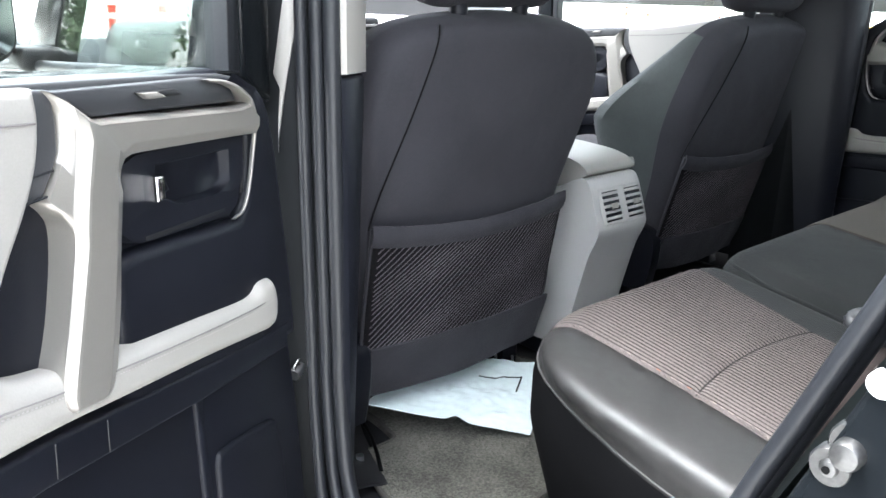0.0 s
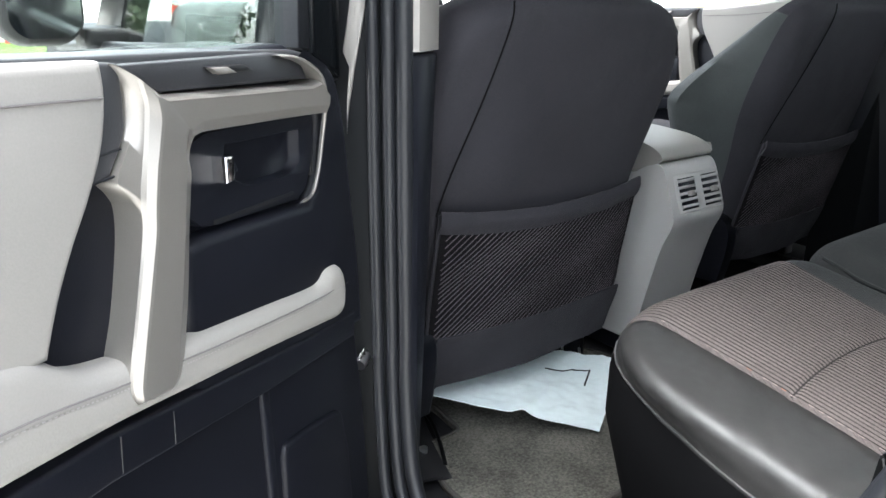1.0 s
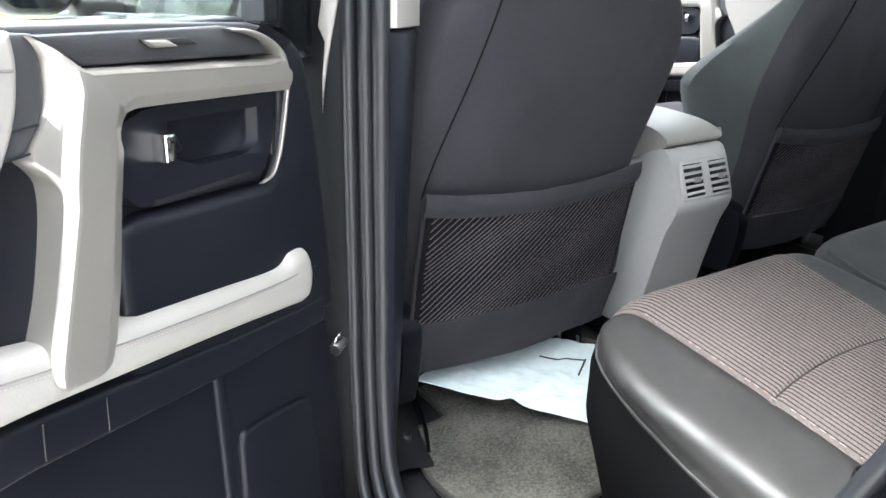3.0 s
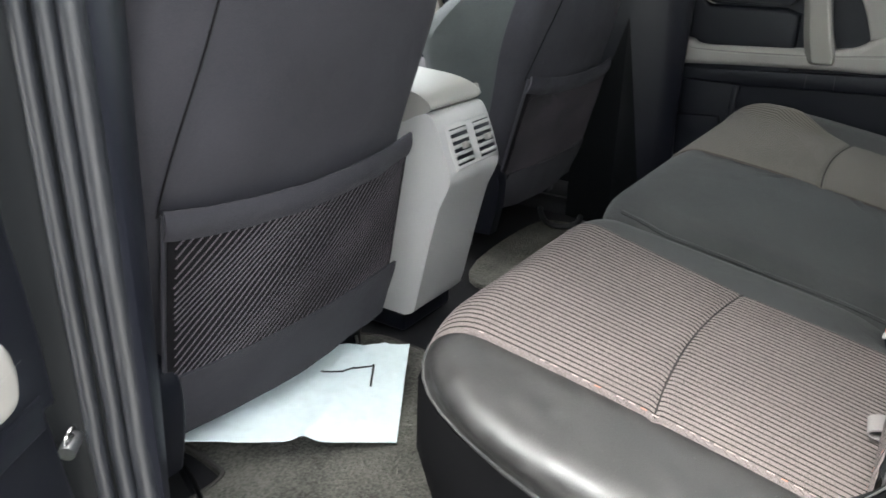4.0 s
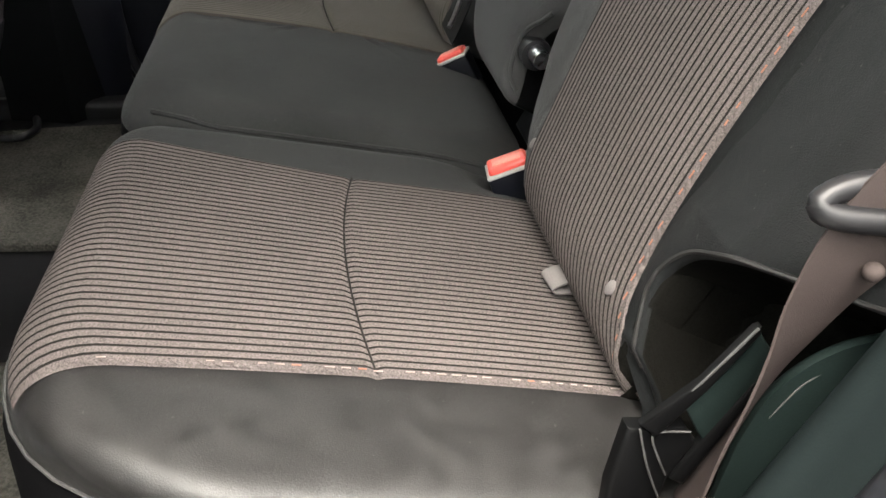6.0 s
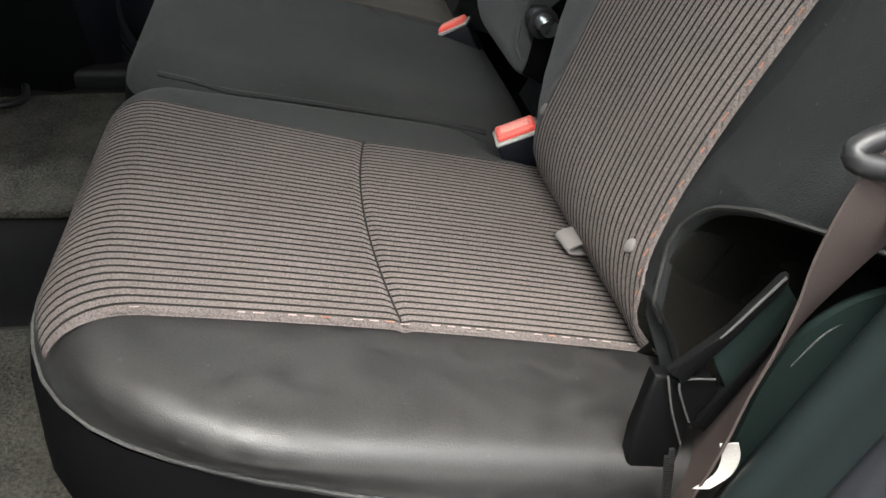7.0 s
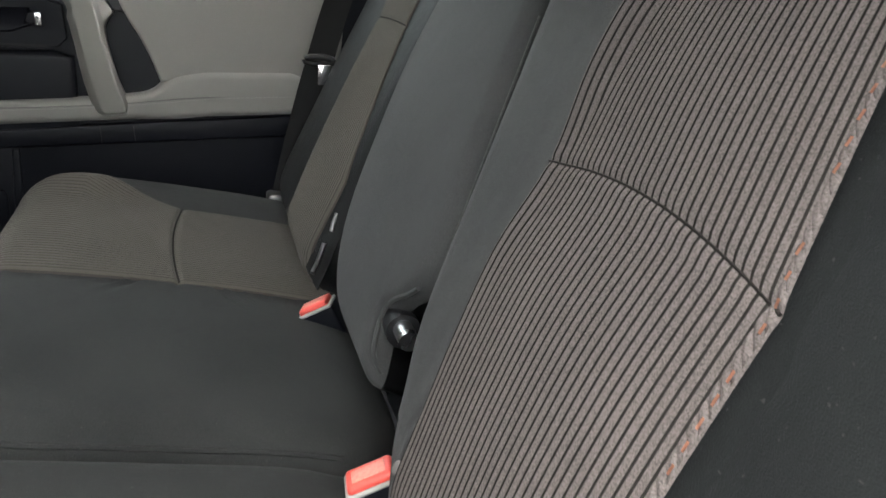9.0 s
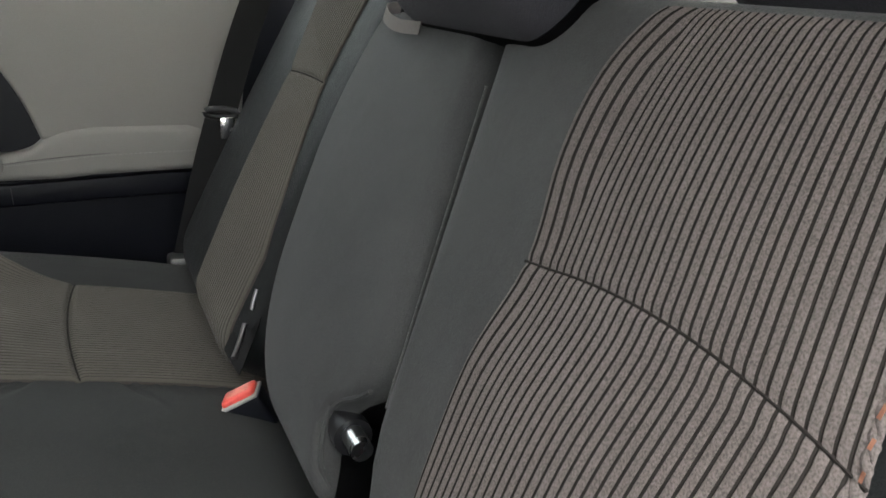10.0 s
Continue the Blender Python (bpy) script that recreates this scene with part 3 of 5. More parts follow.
# added backing behind the bench, near black to stand for shaded depth
part("board", prism([(-0.72, -0.10), (0.76, -0.10), (0.76, 0.46), (-0.72, 0.46)], -0.16, -0.13, 0.0, 1, lambda a, b, w: BACK @ Vector((a, b, w))), M["jamb"], back_l)
part("inner_cover", grid(lambda u, v: BACK @ Vector((-0.505 - 0.10 * u, -0.13 + 0.30 * v, -0.062 - 0.085 * u ** 0.8 - 0.05 * v * u + (0.0035 * math.sin(95 * v + 9 * u) + 0.002 * math.sin(41 * v - 14 * u)) * (1 - u) ** 0.5)), 20, 90, 0.004), M["gather_shade"], back_l, "gathered black cloth under the bolster")
mid_r = lambda y: 0.19 + 0.38 * max(y, -0.02) - 1.1 * max(0, y - 0.2) ** 2
cut = lambda y: 0.080 * math.exp(-((y - 0.052) / (0.036 if y > 0.052 else 0.075)) ** 2)
cb_pad = Pillow(0.0, 0.33, -0.01, 0.418, (0.045, 0.04, 0.035, 0.14), 0.024, 0.014, BACK, (),
                lambda x, y: mid_l(y) + (mid_r(y) - mid_l(y)) * x / 0.33 + cut(y) * (1 - x / 0.33) ** 2)
back_c = thing("bench_backrest", (0.07, -0.25, 0.86), "narrow smooth black middle backrest", "car seat", "rear bench")
part("pad", cb_pad.shell(), M["back_black_lit"], back_c)
# side of the pad blackened so the notch looks like a shaded recess
part("skirt", cb_pad.skirt([(0, -0.024), (0.0, -0.05), (0.004, -0.13)]), M["bracket"], back_c, "pad backing, blackened as the notch's shade")

rseam = lambda x: 0.304 - 0.4 * (x - 0.36) ** 2
rb_pad = Pillow(0.222, 0.70, -0.06, 0.50, 0.07, 0.05, 0.014, BACK, [dent_line(rseam, 0.002, 0.004, 0.25, 0.52)])
back_r = thing("bench_backrest", (0.45, -0.25, 0.86), "far rear backrest, ribbed insert darkened as far-side shade", "car seat", "rear bench")
part("pad", rb_pad.shell(), M["wing"], back_r, "smooth blue-black bolsters round the insert")
part("skirt", rb_pad.skirt([(0, -0.05), (0.0, -0.07), (0.01, -0.14)]), M["seat_black"], back_r)
part("insert", rb_pad.ribs(lambda y: max(0.256, 0.226 + 0.32 * min(y, 0.31)), lambda y: 0.462 + 0.5 * max(0, y - 0.3), -0.055, 0.485, PITCH, lift=0.003, rise=0.0007, rows=70, sewn=rseam), (M["rib_far_shade"], M["groove_far"]), back_r)
rb_pad.thread(rseam, 0.326, 0.46, back_r)


# ---- front seats ----
def front_seat(x, y, label, lean=10):
    """Seat back seen from behind with its net pocket, headrest and base. x, y: the middle of the rear face's foot."""
    t = thing("front_seat", (x, y, FLOOR), label, "car seat", "front seats")
    sa, ca = math.sin(radians(lean)), math.cos(radians(lean))
    place = Matrix(((-1, 0, 0, x), (0, -sa, -ca, y), (0, ca, -sa, 0.73), (0, 0, 0, 1)))
    # own plane: x to the car's left, y up, z to the rear
    right = [(0.19, -0.015), (0.222, 0.03), (0.226, 0.12), (0.232, 0.25), (0.246, 0.38), (0.245, 0.46), (0.223, 0.526), (0.165, 0.559), (0.0, 0.571)]
    left = [(-a * (1 - 0.20 * math.exp(-((b - 0.28) / 0.13) ** 2)), b) for a, b in right[-2::-1]]
    outline = smooth2(right + left, 6)
    bm = bmesh.new()
    cxy = (0.0, 0.27)
    rings = []
    for s, h in ((0.80, -0.215), (0.95, -0.205), (1.0, -0.17), (1.0, -0.11), (1.0, -0.05), (0.992, -0.024), (0.972, -0.008), (0.94, 0.0)):
        wide = lambda b: 1 + 0.36 * min(1, max(0, -h / 0.17)) * math.exp(-((b - 0.31) / 0.11) ** 2)
        thin = lambda b: 1 - 0.62 * max(0, min(1, (b - 0.30) / 0.26)) if h < -0.05 else 1
        rings.append([bm.verts.new(place @ Vector((a * s * wide(b), cxy[1] + (b - cxy[1]) * s, h * thin(b)))) for a, b in outline])
    crease = lambda a, b: 0.0022 * noise.noise(Vector((a * 9 + b * 4, b * 14 - a * 5, x))) + 0.0010 * noise.noise(Vector((a * 30, b * 22, x + 3)))
    for s in (0.90, 0.84, 0.77, 0.70, 0.62, 0.54, 0.46, 0.37, 0.28, 0.19, 0.10):
        rings.append([bm.verts.new(place @ Vector((a * s, cxy[1] + (b - cxy[1]) * s, 0.008 * (1 - s * s) + crease(a * s, cxy[1] + (b - cxy[1]) * s) * min(1, (0.94 - s) * 8)))) for a, b in outline])
    k = len(outline)
    for r, (a, b) in enumerate(zip(rings, rings[1:])):
        for i in range(k):
            bm.faces.new((a[i], a[(i + 1) % k], b[(i + 1) % k], b[i])).material_index = 1 if r < 4 and outline[i][1] < 0.52 else 0
    bm.faces.new(rings[0])
    bm.faces.new(rings[-1])
    part("backrest", bm, (M["cloth_front"], M["cloth_side"]), t, "plain black cloth seat back with grey-green sides")
    face = lambda a, b, w: place @ Vector((a, b, w))
    seam = smooth_path([face(0.232, 0.27, 0.002), face(0.218, 0.33, 0.005), face(0.178, 0.44, 0.006), face(0.148, 0.53, 0.003), face(0.140, 0.562, -0.006)])
    part("seam", tube(seam, 0.0013, 6), M["net"], t)
    bulge = lambda a, b: 0.014 + 0.016 * (1 - (a / 0.222) ** 2) * max(0, min(1, (0.26 - b) / 0.26 + 0.4)) if abs(a) < 0.222 else 0.010
    sag = lambda a: 0.012 * (1 - (a / 0.215) ** 2)
    net = grid(lambda u, v: face(-0.180 + 0.407 * u, 0.068 + 0.180 * v - sag(-0.207 + 0.434 * u) * v, bulge(-0.207 + 0.434 * u, 0.1)), 20, 10, 0.002)
    pocket = part("pocket", net, M["net"], t, "dark knitted net pocket")
    yarn_at = lambda u, v: face(-0.180 + 0.407 * u, 0.068 + 0.180 * v - sag(-0.207 + 0.434 * u) * v, bulge(-0.207 + 0.434 * u, 0.1) + 0.0018)
    yarns = bmesh.new()
    for k in range(58):
        start = 1.02 - 1.5 * k / 58
        rings = []
        for i in range(46):
            v = 0.005 + 0.99 * i / 45
            u = start + 0.48 * (1 - v) + 0.012 * math.sin(5 * v + 9 * start)
            if 0.008 <= u <= 0.988:
                c = yarn_at(u, v)
                rings.append([yarns.verts.new(c + face(a, b, w) - face(0, 0, 0)) for a, b, w in ((-0.0009, -0.0009, 0), (0, 0, 0.0008), (0.0009, 0.0009, 0))])
        for p, q in zip(rings, rings[1:]):
            yarns.faces.new((p[0], p[1], q[1], q[0]))
            yarns.faces.new((p[1], p[2], q[2], q[1]))
    tagged(part("yarn", yarns, M["yarn"], pocket, "slanted yarns of the net"), kind="stuff")
    hem = grid(lambda u, v: face(-0.182 + 0.414 * u, 0.247 - sag(-0.210 + 0.442 * u) + 0.032 * v + 0.0016 * noise.noise(Vector((u * 9, 0, x))), bulge(-0.210 + 0.442 * u, 0.1) + 0.004 * math.sin(math.pi * v) + 0.0016 * noise.noise(Vector((u * 11, v, x + 7)))), 40, 6, 0.004)
    part("pocket_hem", hem, M["cloth_front"], t)
    flap = grid(lambda u, v: face(-0.190 + 0.404 * u, -0.030 + 0.10 * v + 0.003 * math.sin(7 * u + 1) * (1 - v), 0.008 + 0.010 * v + 0.012 * math.sin(math.pi * u) + 0.003 * noise.noise(Vector((u * 7, v * 2, x)))), 32, 8, 0.004)
    part("flap", flap, M["cloth_front"], t)
    part("side_edge", tube(smooth_path([face(0.229, 0.275, 0.008), face(0.230, 0.15, 0.010), face(0.227, 0.06, 0.010)]), 0.003, 6), M["cloth_front"], t)
    # headrest on two posts
    hp = Pillow(-0.145, 0.145, 0.574, 0.76, 0.05, 0.04, 0.01, place @ Matrix.Translation((0, 0, -0.03)))
    hr = part("headrest", hp.shell(), M["cloth_front"], t)
    part("headrest_back", hp.skirt([(0, -0.04), (0, -0.06), (0.02, -0.09)]), M["cloth_front"], hr)
    for a in (-0.065, 0.065):
        part("post", tube([face(a, 0.54, -0.05), face(a, 0.62, -0.06)], 0.014, 10), M["plastic"], hr)
    # base
    part("cushion", block(x - 0.235, x + 0.235, y + 0.05, y + 0.56, 0.78, 0.92, 0.035, 4), M["cloth_front"], t)
    part("side_cover", prism(smooth2([(y - 0.02, 0.665), (y - 0.035, 0.74), (y - 0.03, 0.80), (y + 0.02, 0.825), (y + 0.12, 0.82), (y + 0.3, 0.82), (y + 0.3, 0.70), (y + 0.1, 0.66)], 4),
                              -0.018, 0.018, 0.006, 2, to=lambda a, b, w: Vector((x - 0.232 + w, a, b))), M["plastic"], t)
    for sx in (-0.2, 0.2):
        part("rail", block(x + sx - 0.02, x + sx + 0.02, y + 0.06, y + 0.52, FLOOR, 0.66, 0.004), M["plastic"], t)
        part("rail_leg", block(x + sx - 0.018, x + sx + 0.018, y + 0.08, y + 0.12, 0.655, 0.79, 0.004), M["plastic"], t)
    return t


seat_d = front_seat(-0.352, 0.545, "black cloth front seat with a net pocket behind")
seat_p = front_seat(0.548, 0.630, "black cloth front seat on the far side of the console", 15)
part("slide_handle", tube(smooth_path([(0.615, 0.650, 0.625), (0.580, 0.628, 0.622), (0.546, 0.596, 0.620), (0.542, 0.556, 0.620), (0.580, 0.538, 0.620), (0.625, 0.548, 0.622)], 5), 0.007, 8), M["plastic_gloss"], seat_p, "gloss black slide handle")

for px, z0, z1 in ((-0.198, 0.628, 0.655), (-0.149, 0.618, 0.632)):
    part("rail_clip", tube([(px, 0.600, z0), (px - 0.002, 0.601, z1)], 0.0028, 8), M["pin"], seat_d, "small bright steel clip")

# ---- centre console ----
console = thing("centre_console", (0.06, 0.60, FLOOR), "grey plastic centre console with twin rear air vents", "console")
side = smooth2([(0.548, 0.993), (0.528, 0.997), (0.513, 0.980), (0.4995, 0.943), (0.487, 0.910), (0.486, 0.894), (0.492, 0.876), (0.505, 0.845), (0.523, 0.775), (0.540, 0.70), (0.549, 0.662), (0.556, 0.648), (0.572, 0.640)], 4) + [(1.20, 0.640), (1.20, 0.955), (0.70, 0.955), (0.60, 0.963), (0.556, 0.990)]
part("body", prism(side, -0.055, 0.115, 0.026, 6, to=lambda a, b, w: Vector((w, a, b))), M["grey_trim"], console)
part("base", block(-0.045, 0.105, 0.580, 1.19, 0.598, 0.645, 0.006, 2), M["plastic"], console, "black plastic base")
lid_side = smooth2([(0.534, 0.9985), (0.527, 1.003), (0.526, 1.009), (0.533, 1.017), (0.552, 1.026), (0.59, 1.033), (0.66, 1.037)], 4) + [(0.95, 1.040), (0.95, 0.975), (0.70, 0.960), (0.60, 0.968)]
part("lid", prism(lid_side, -0.053, 0.112, 0.022, 6, to=lambda a, b, w: Vector((w, a, b))), M["grey"], console, "pale grey padded armrest lid")


# ---- doors ----
U = Vector((0.8412, 0.5407, 0.0))
N = Vector((0.5407, -0.8412, 0.0))
P0 = Vector((-0.6976, 0.4172, 0.0))
near_door = lambda s, z, w: P0 - U * s + N * w + Vector((0, 0, z))
far_door = lambda s, z, w: Vector((0.800 - w, 0.575 - s, z + (0.015 - 0.1 * (min(s, 0.56) - 0.12)) * max(0.0, min(1.0, (1.20 - z) / 0.12)) + 0.05 * max(0.0, min(1.0, (z - 1.20) / 0.05))))
far_front = lambda s, z, w: Vector((0.830 - w, 1.575 - s, z - 0.02))


def car_door(name, loc, to, label, detail=True):
    d = thing(name, loc, label, "car door", "car doors")
    front = [(0.183, 1.240), (0.165, 1.20), (0.157, 1.183), (0.135, 1.06), (0.115, 0.941), (0.09, 0.756), (0.075, 0.60), (0.08, 0.46)]
    part("outer_skin", prism([(0.20, 1.250)] + front + [(0.90, 0.46), (1.0, 0.75), (1.03, 1.33), (0.76, 1.285), (0.54, 1.256)], -0.13, -0.055, 0.01, 2, to), M["paint"], d, "gloss black painted outer skin")
    part("inner_panel", prism([(0.21, 1.252)] + front + [(0.88, 0.47), (0.98, 0.75), (1.0, 1.32), (0.76, 1.285), (0.54, 1.258)], -0.056, -0.022, 0.012, 3, to), M["plastic"], d, "black moulded inner trim")
    part("sill", prism([(0.150, 1.222), (0.160, 1.2315), (0.180, 1.2405), (0.215, 1.2480), (0.35, 1.2565), (0.45, 1.2612), (0.54, 1.266), (0.64, 1.280), (0.76, 1.300), (1.0, 1.345), (1.0, 1.32), (0.76, 1.282), (0.64, 1.266), (0.54, 1.250), (0.22, 1.236)], -0.064, -0.016, 0.003, 2, to), M["door_grain_lit_tops"], d)
    # light pad and filler
    pad = smooth2([(0.468, 1.260), (0.467, 1.238), (0.474, 1.208), (0.490, 1.178), (0.509, 1.150), (0.526, 1.120), (0.540, 1.088)], 5) + [(0.60, 1.085), (0.86, 1.09), (0.88, 1.318), (0.76, 1.297), (0.64, 1.277), (0.54, 1.264)]
    part("upper_pad", prism(pad, -0.03, -0.002, 0.007, 4, to), M["grey"], d, "pale grey stitched vinyl pad")
    part("filler", prism([(0.4500, 1.2570), (0.4480, 1.2350), (0.4500, 1.2140), (0.4570, 1.2010), (0.4690, 1.1850), (0.4980, 1.1840), (0.4870, 1.2064), (0.4770, 1.2259), (0.4735, 1.2428), (0.4700, 1.2590)], -0.03, -0.006, 0.004, 3, to), M["door_grain_lit_tops"], d, "dark grained filler beside the grip")
    for z0 in (1.204, 1.188):
        part("filler_seam", tube([to(0.458, z0 - 0.001, -0.0055), to(0.476, z0 - 0.002, -0.0055), to(0.490, z0 - 0.003, -0.0055)], 0.0009, 5), M["rubber"], d)
    # switch shelf
    shelf = part("switch_panel", prism([(0.452, 1.256), (0.262, 1.249), (0.225, 1.243), (0.210, 1.222), (0.416, 1.234)], -0.03, -0.004, 0.003, 2, to), M["door_grain_lit_tops"], d)
    part("window_switch", prism([(0.366, 1.247), (0.318, 1.245), (0.305, 1.239), (0.357, 1.241)], -0.006, 0.0005, 0.001, 1, to), M["plastic_gloss"], shelf)
    part("switch_key", prism([(0.366, 1.2465), (0.345, 1.2455), (0.333, 1.240), (0.357, 1.241)], -0.002, 0.004, 0.001, 1, to), M["silver"], shelf)
    # silver frame: the bar, then the grip, as rows over (outer edge, ridge, ridge, fold, inner edge)
    frame_rows = [((0.1846, 1.2065), (0.1847, 1.2055), (0.1848, 1.2035), (0.1842, 1.1955), (0.1847, 1.1874)),
                  ((0.2014, 1.2208), (0.2010, 1.2190), (0.2010, 1.2160), (0.2010, 1.1968), (0.2020, 1.1886))]
    for a0, a3, a4 in ((0.2180, 0.2190, 0.2200), (0.2619, 0.2640, 0.2645), (0.3447, 0.3440, 0.3360), (0.3995, 0.3830, 0.3690), (0.4230, 0.3960, 0.3800)):
        top = 1.2180 + 0.0745 * (a0 - 0.218)
        frame_rows.append(((a0, top), (a0 - 0.001, top - 0.0015), (a0 - 0.003 * (a0 > 0.39), top - 0.0038), (a3, 1.1985 + 0.073 * (a3 - 0.219) - 0.006 * (a3 > 0.39)), (a4, 1.1902 + 0.068 * (a4 - 0.22))))
    grip_out = ((0.4590, 1.2575), (0.4480, 1.2430), (0.4470, 1.2300), (0.4495, 1.2140), (0.4560, 1.2020), (0.4680, 1.1836), (0.4595, 1.1720),
                (0.4535, 1.1600), (0.4556, 1.1343), (0.4673, 1.0889), (0.4799, 1.0562), (0.4815, 1.0400), (0.4800, 1.0310), (0.4790, 1.0275))
    ridge = ((0.4440, 1.2480), (0.4390, 1.2310), (0.4405, 1.2180), (0.4430, 1.2050), (0.4465, 1.1900), (0.4500, 1.1720), (0.4525, 1.1580),
             (0.4540, 1.1470), (0.4590, 1.1290), (0.4700, 1.0920), (0.4795, 1.0600), (0.4830, 1.0420), (0.4812, 1.0325), (0.4795, 1.0285))
    grip_in = ((0.3880, 1.1992), (0.3935, 1.1930), (0.3965, 1.1840), (0.3950, 1.1740), (0.3970, 1.1640), (0.3990, 1.1530), (0.4010, 1.1440),
               (0.4026, 1.1357), (0.4060, 1.1150), (0.4120, 1.0800), (0.4194, 1.0493), (0.4241, 1.0310), (0.4330, 1.0215), (0.4400, 1.0182))
    for a, b, c in zip(grip_out, ridge, grip_in):
        corner = max(0.0, (b[1] - 1.18) / 0.068)
        second = (b[0] - 0.0066 - 0.0064 * corner ** 4 + 0.004 * max(0.0, (1.05 - b[1]) / 0.02), b[1] - 0.0018 - 0.0135 * corner)
        frame_rows.append((a, b, second, second, c))
    casting = []
    for k, cols in enumerate(frame_rows):
        grip = min(1.0, max(0.0, (k - 5) / 3))
        ws = (-0.004 + 0.002 * grip, 0.0035 - 0.0010 * grip, 0.0055 + 0.0035 * grip, 0.0045 + 0.0020 * grip, 0.0005)
        end = -0.006 if k == len(frame_rows) - 1 else 0.0
        row = [Vector((a, b, w + end)) for (a, b), w in zip(cols, ws)]
        if k >= 7:
            row[3] = Vector((*row[4].lerp(row[2], 0.27).xy, row[3].z))
        casting.append(row)
    columns = [col[:7] + smooth_path(col[7:], 4) for col in (list(c) for c in zip(*casting))]
    rows = []
    for a, r1, r2, f, c in zip(*columns):
        rows.append([a - Vector((0, 0, 0.02)), a, a.lerp(r1, 0.88), r1.lerp(r2, 0.15) + Vector((0, 0, 0.0006)), r1.lerp(r2, 0.85) + Vector((0, 0, 0.0006)), r2.lerp(f, 0.05), r2.lerp(f, 0.96), f.lerp(c, 0.10), f.lerp(c, 0.92),
                     c - Vector((0, 0, 0.003)), c - Vector((0, 0, 0.014)), c - Vector((0, 0, 0.03))])
    fold = bmesh.new()
    for cols in ((0, 1, 2), (2, 3), (3, 4), (4, 5), (5, 6), (6, 7), (7, 8), (8, 9, 10, 11)):
        loops = [[fold.verts.new(to(*row[c])) for c in cols] for row in rows]
        for p, q in zip(loops, loops[1:]):
            for k in range(len(cols) - 1):
                fold.faces.new((p[k], p[k + 1], q[k + 1], q[k]))
    for row in (rows[0], rows[-1]):
        fold.faces.new([fold.verts.new(to(*q)) for q in row])
    bmesh.ops.triangulate(fold, faces=[f for f in fold.faces if len(f.verts) > 4])
    part("grip_frame", fold, M["silver"], d, "satin silver pull grip and frame", sharp=1.2)
    rim_out = smooth2([(0.2700, 1.2480), (0.2406, 1.2457), (0.2130, 1.2365), (0.1924, 1.2228), (0.1846, 1.2061), (0.1843, 1.1960)], 5)
    rim_in = smooth2([(0.2700, 1.2466), (0.2420, 1.2418), (0.2185, 1.2330), (0.2045, 1.2252), (0.1990, 1.2175), (0.1985, 1.2050)], 5)
    bezel = bmesh.new()
    loops = []
    for (a0, b0), (a1, b1) in zip(rim_out, rim_in):
        loops.append([bezel.verts.new(to(a0 + (a1 - a0) * f, b0 + (b1 - b0) * f, w)) for f, w in ((0, -0.02), (0, -0.001), (0.15, 0.003), (0.4, 0.005), (0.8, 0.005), (1.0, 0.002), (1.0, -0.02))])
    for p, q in zip(loops, loops[1:]):
        for k in range(6):
            bezel.faces.new((p[k], p[k + 1], q[k + 1], q[k]))
    part("switch_bezel", bezel, M["silver"], d)
    strip_run = smooth_path([to(0.1845, 1.205, 0.0015), to(0.1835, 1.185, -0.002), to(0.1870, 1.154, -0.005), to(0.1945, 1.128, -0.006), to(0.2050, 1.1115, -0.007), to(0.2200, 1.1072, -0.009)], 5)
    part("bezel_strip", tube(strip_run, lambda q: 0.0021 - 0.0006 * q, 8), M["silver"], d)
    part("bezel_groove", tube([q + (to(0.0045, 0, 0) - to(0, 0, 0)) for q in strip_run], 0.0008, 6), M["pale_edge"], d)
    edge = smooth2([(0.2343, 1.2470), (0.2050, 1.2440), (0.1777, 1.2385), (0.1580, 1.2310), (0.1441, 1.2200), (0.1350, 1.2050), (0.1288, 1.1842), (0.1204, 1.1476), (0.1100, 1.0837), (0.0990, 1.0200), (0.0935, 0.970), (0.0908, 0.9290)], 4)
    part("end_cap", prism(edge + [(0.1617, 0.9377), (0.2667, 0.9564), (0.40, 0.980), (0.40, 1.112), (0.37, 1.119), (0.235, 1.107), (0.207, 1.104), (0.193, 1.119), (0.184, 1.16), (0.183, 1.20), (0.189, 1.223), (0.215, 1.2385)], -0.045, -0.0085, 0.012, 4, to), M["plastic"], d)
    part("end_panel", prism([(0.0935, 0.950), (0.0908, 0.925), (0.0720, 0.8216), (0.0560, 0.6599), (0.0530, 0.50), (0.28, 0.50), (0.30, 0.980)], -0.055, -0.020, 0.008, 3, to), M["plastic"], d)
    # pull cup
    cup = part("pull_cup", ring_plate([(0.388, 1.190), (0.375, 1.197), (0.192, 1.193), (0.195, 1.15), (0.214, 1.112), (0.37, 1.122), (0.392, 1.135)], [(0.338, 1.183), (0.221, 1.177), (0.222, 1.146), (0.240, 1.138), (0.306, 1.143), (0.322, 1.150), (0.340, 1.156)], -0.03, -0.010, -0.0205, to), M["plastic"], d)
    part("lever", prism([(0.356, 1.178), (0.345, 1.178), (0.345, 1.157), (0.356, 1.157)], -0.014, 0.004, 0.002, 2, to), M["chrome"], cup, "chrome inner door lever")
    part("lever_arm", prism([(0.345, 1.178), (0.334, 1.175), (0.326, 1.160), (0.345, 1.156)], -0.021, -0.005, 0.003, 2, to), M["plastic"], cup)
    part("cup_slot", prism([(0.360, 1.127), (0.235, 1.121), (0.235, 1.118), (0.360, 1.123)], -0.013, -0.0095, 0.0, 1, to), M["plastic_gloss"], cup)
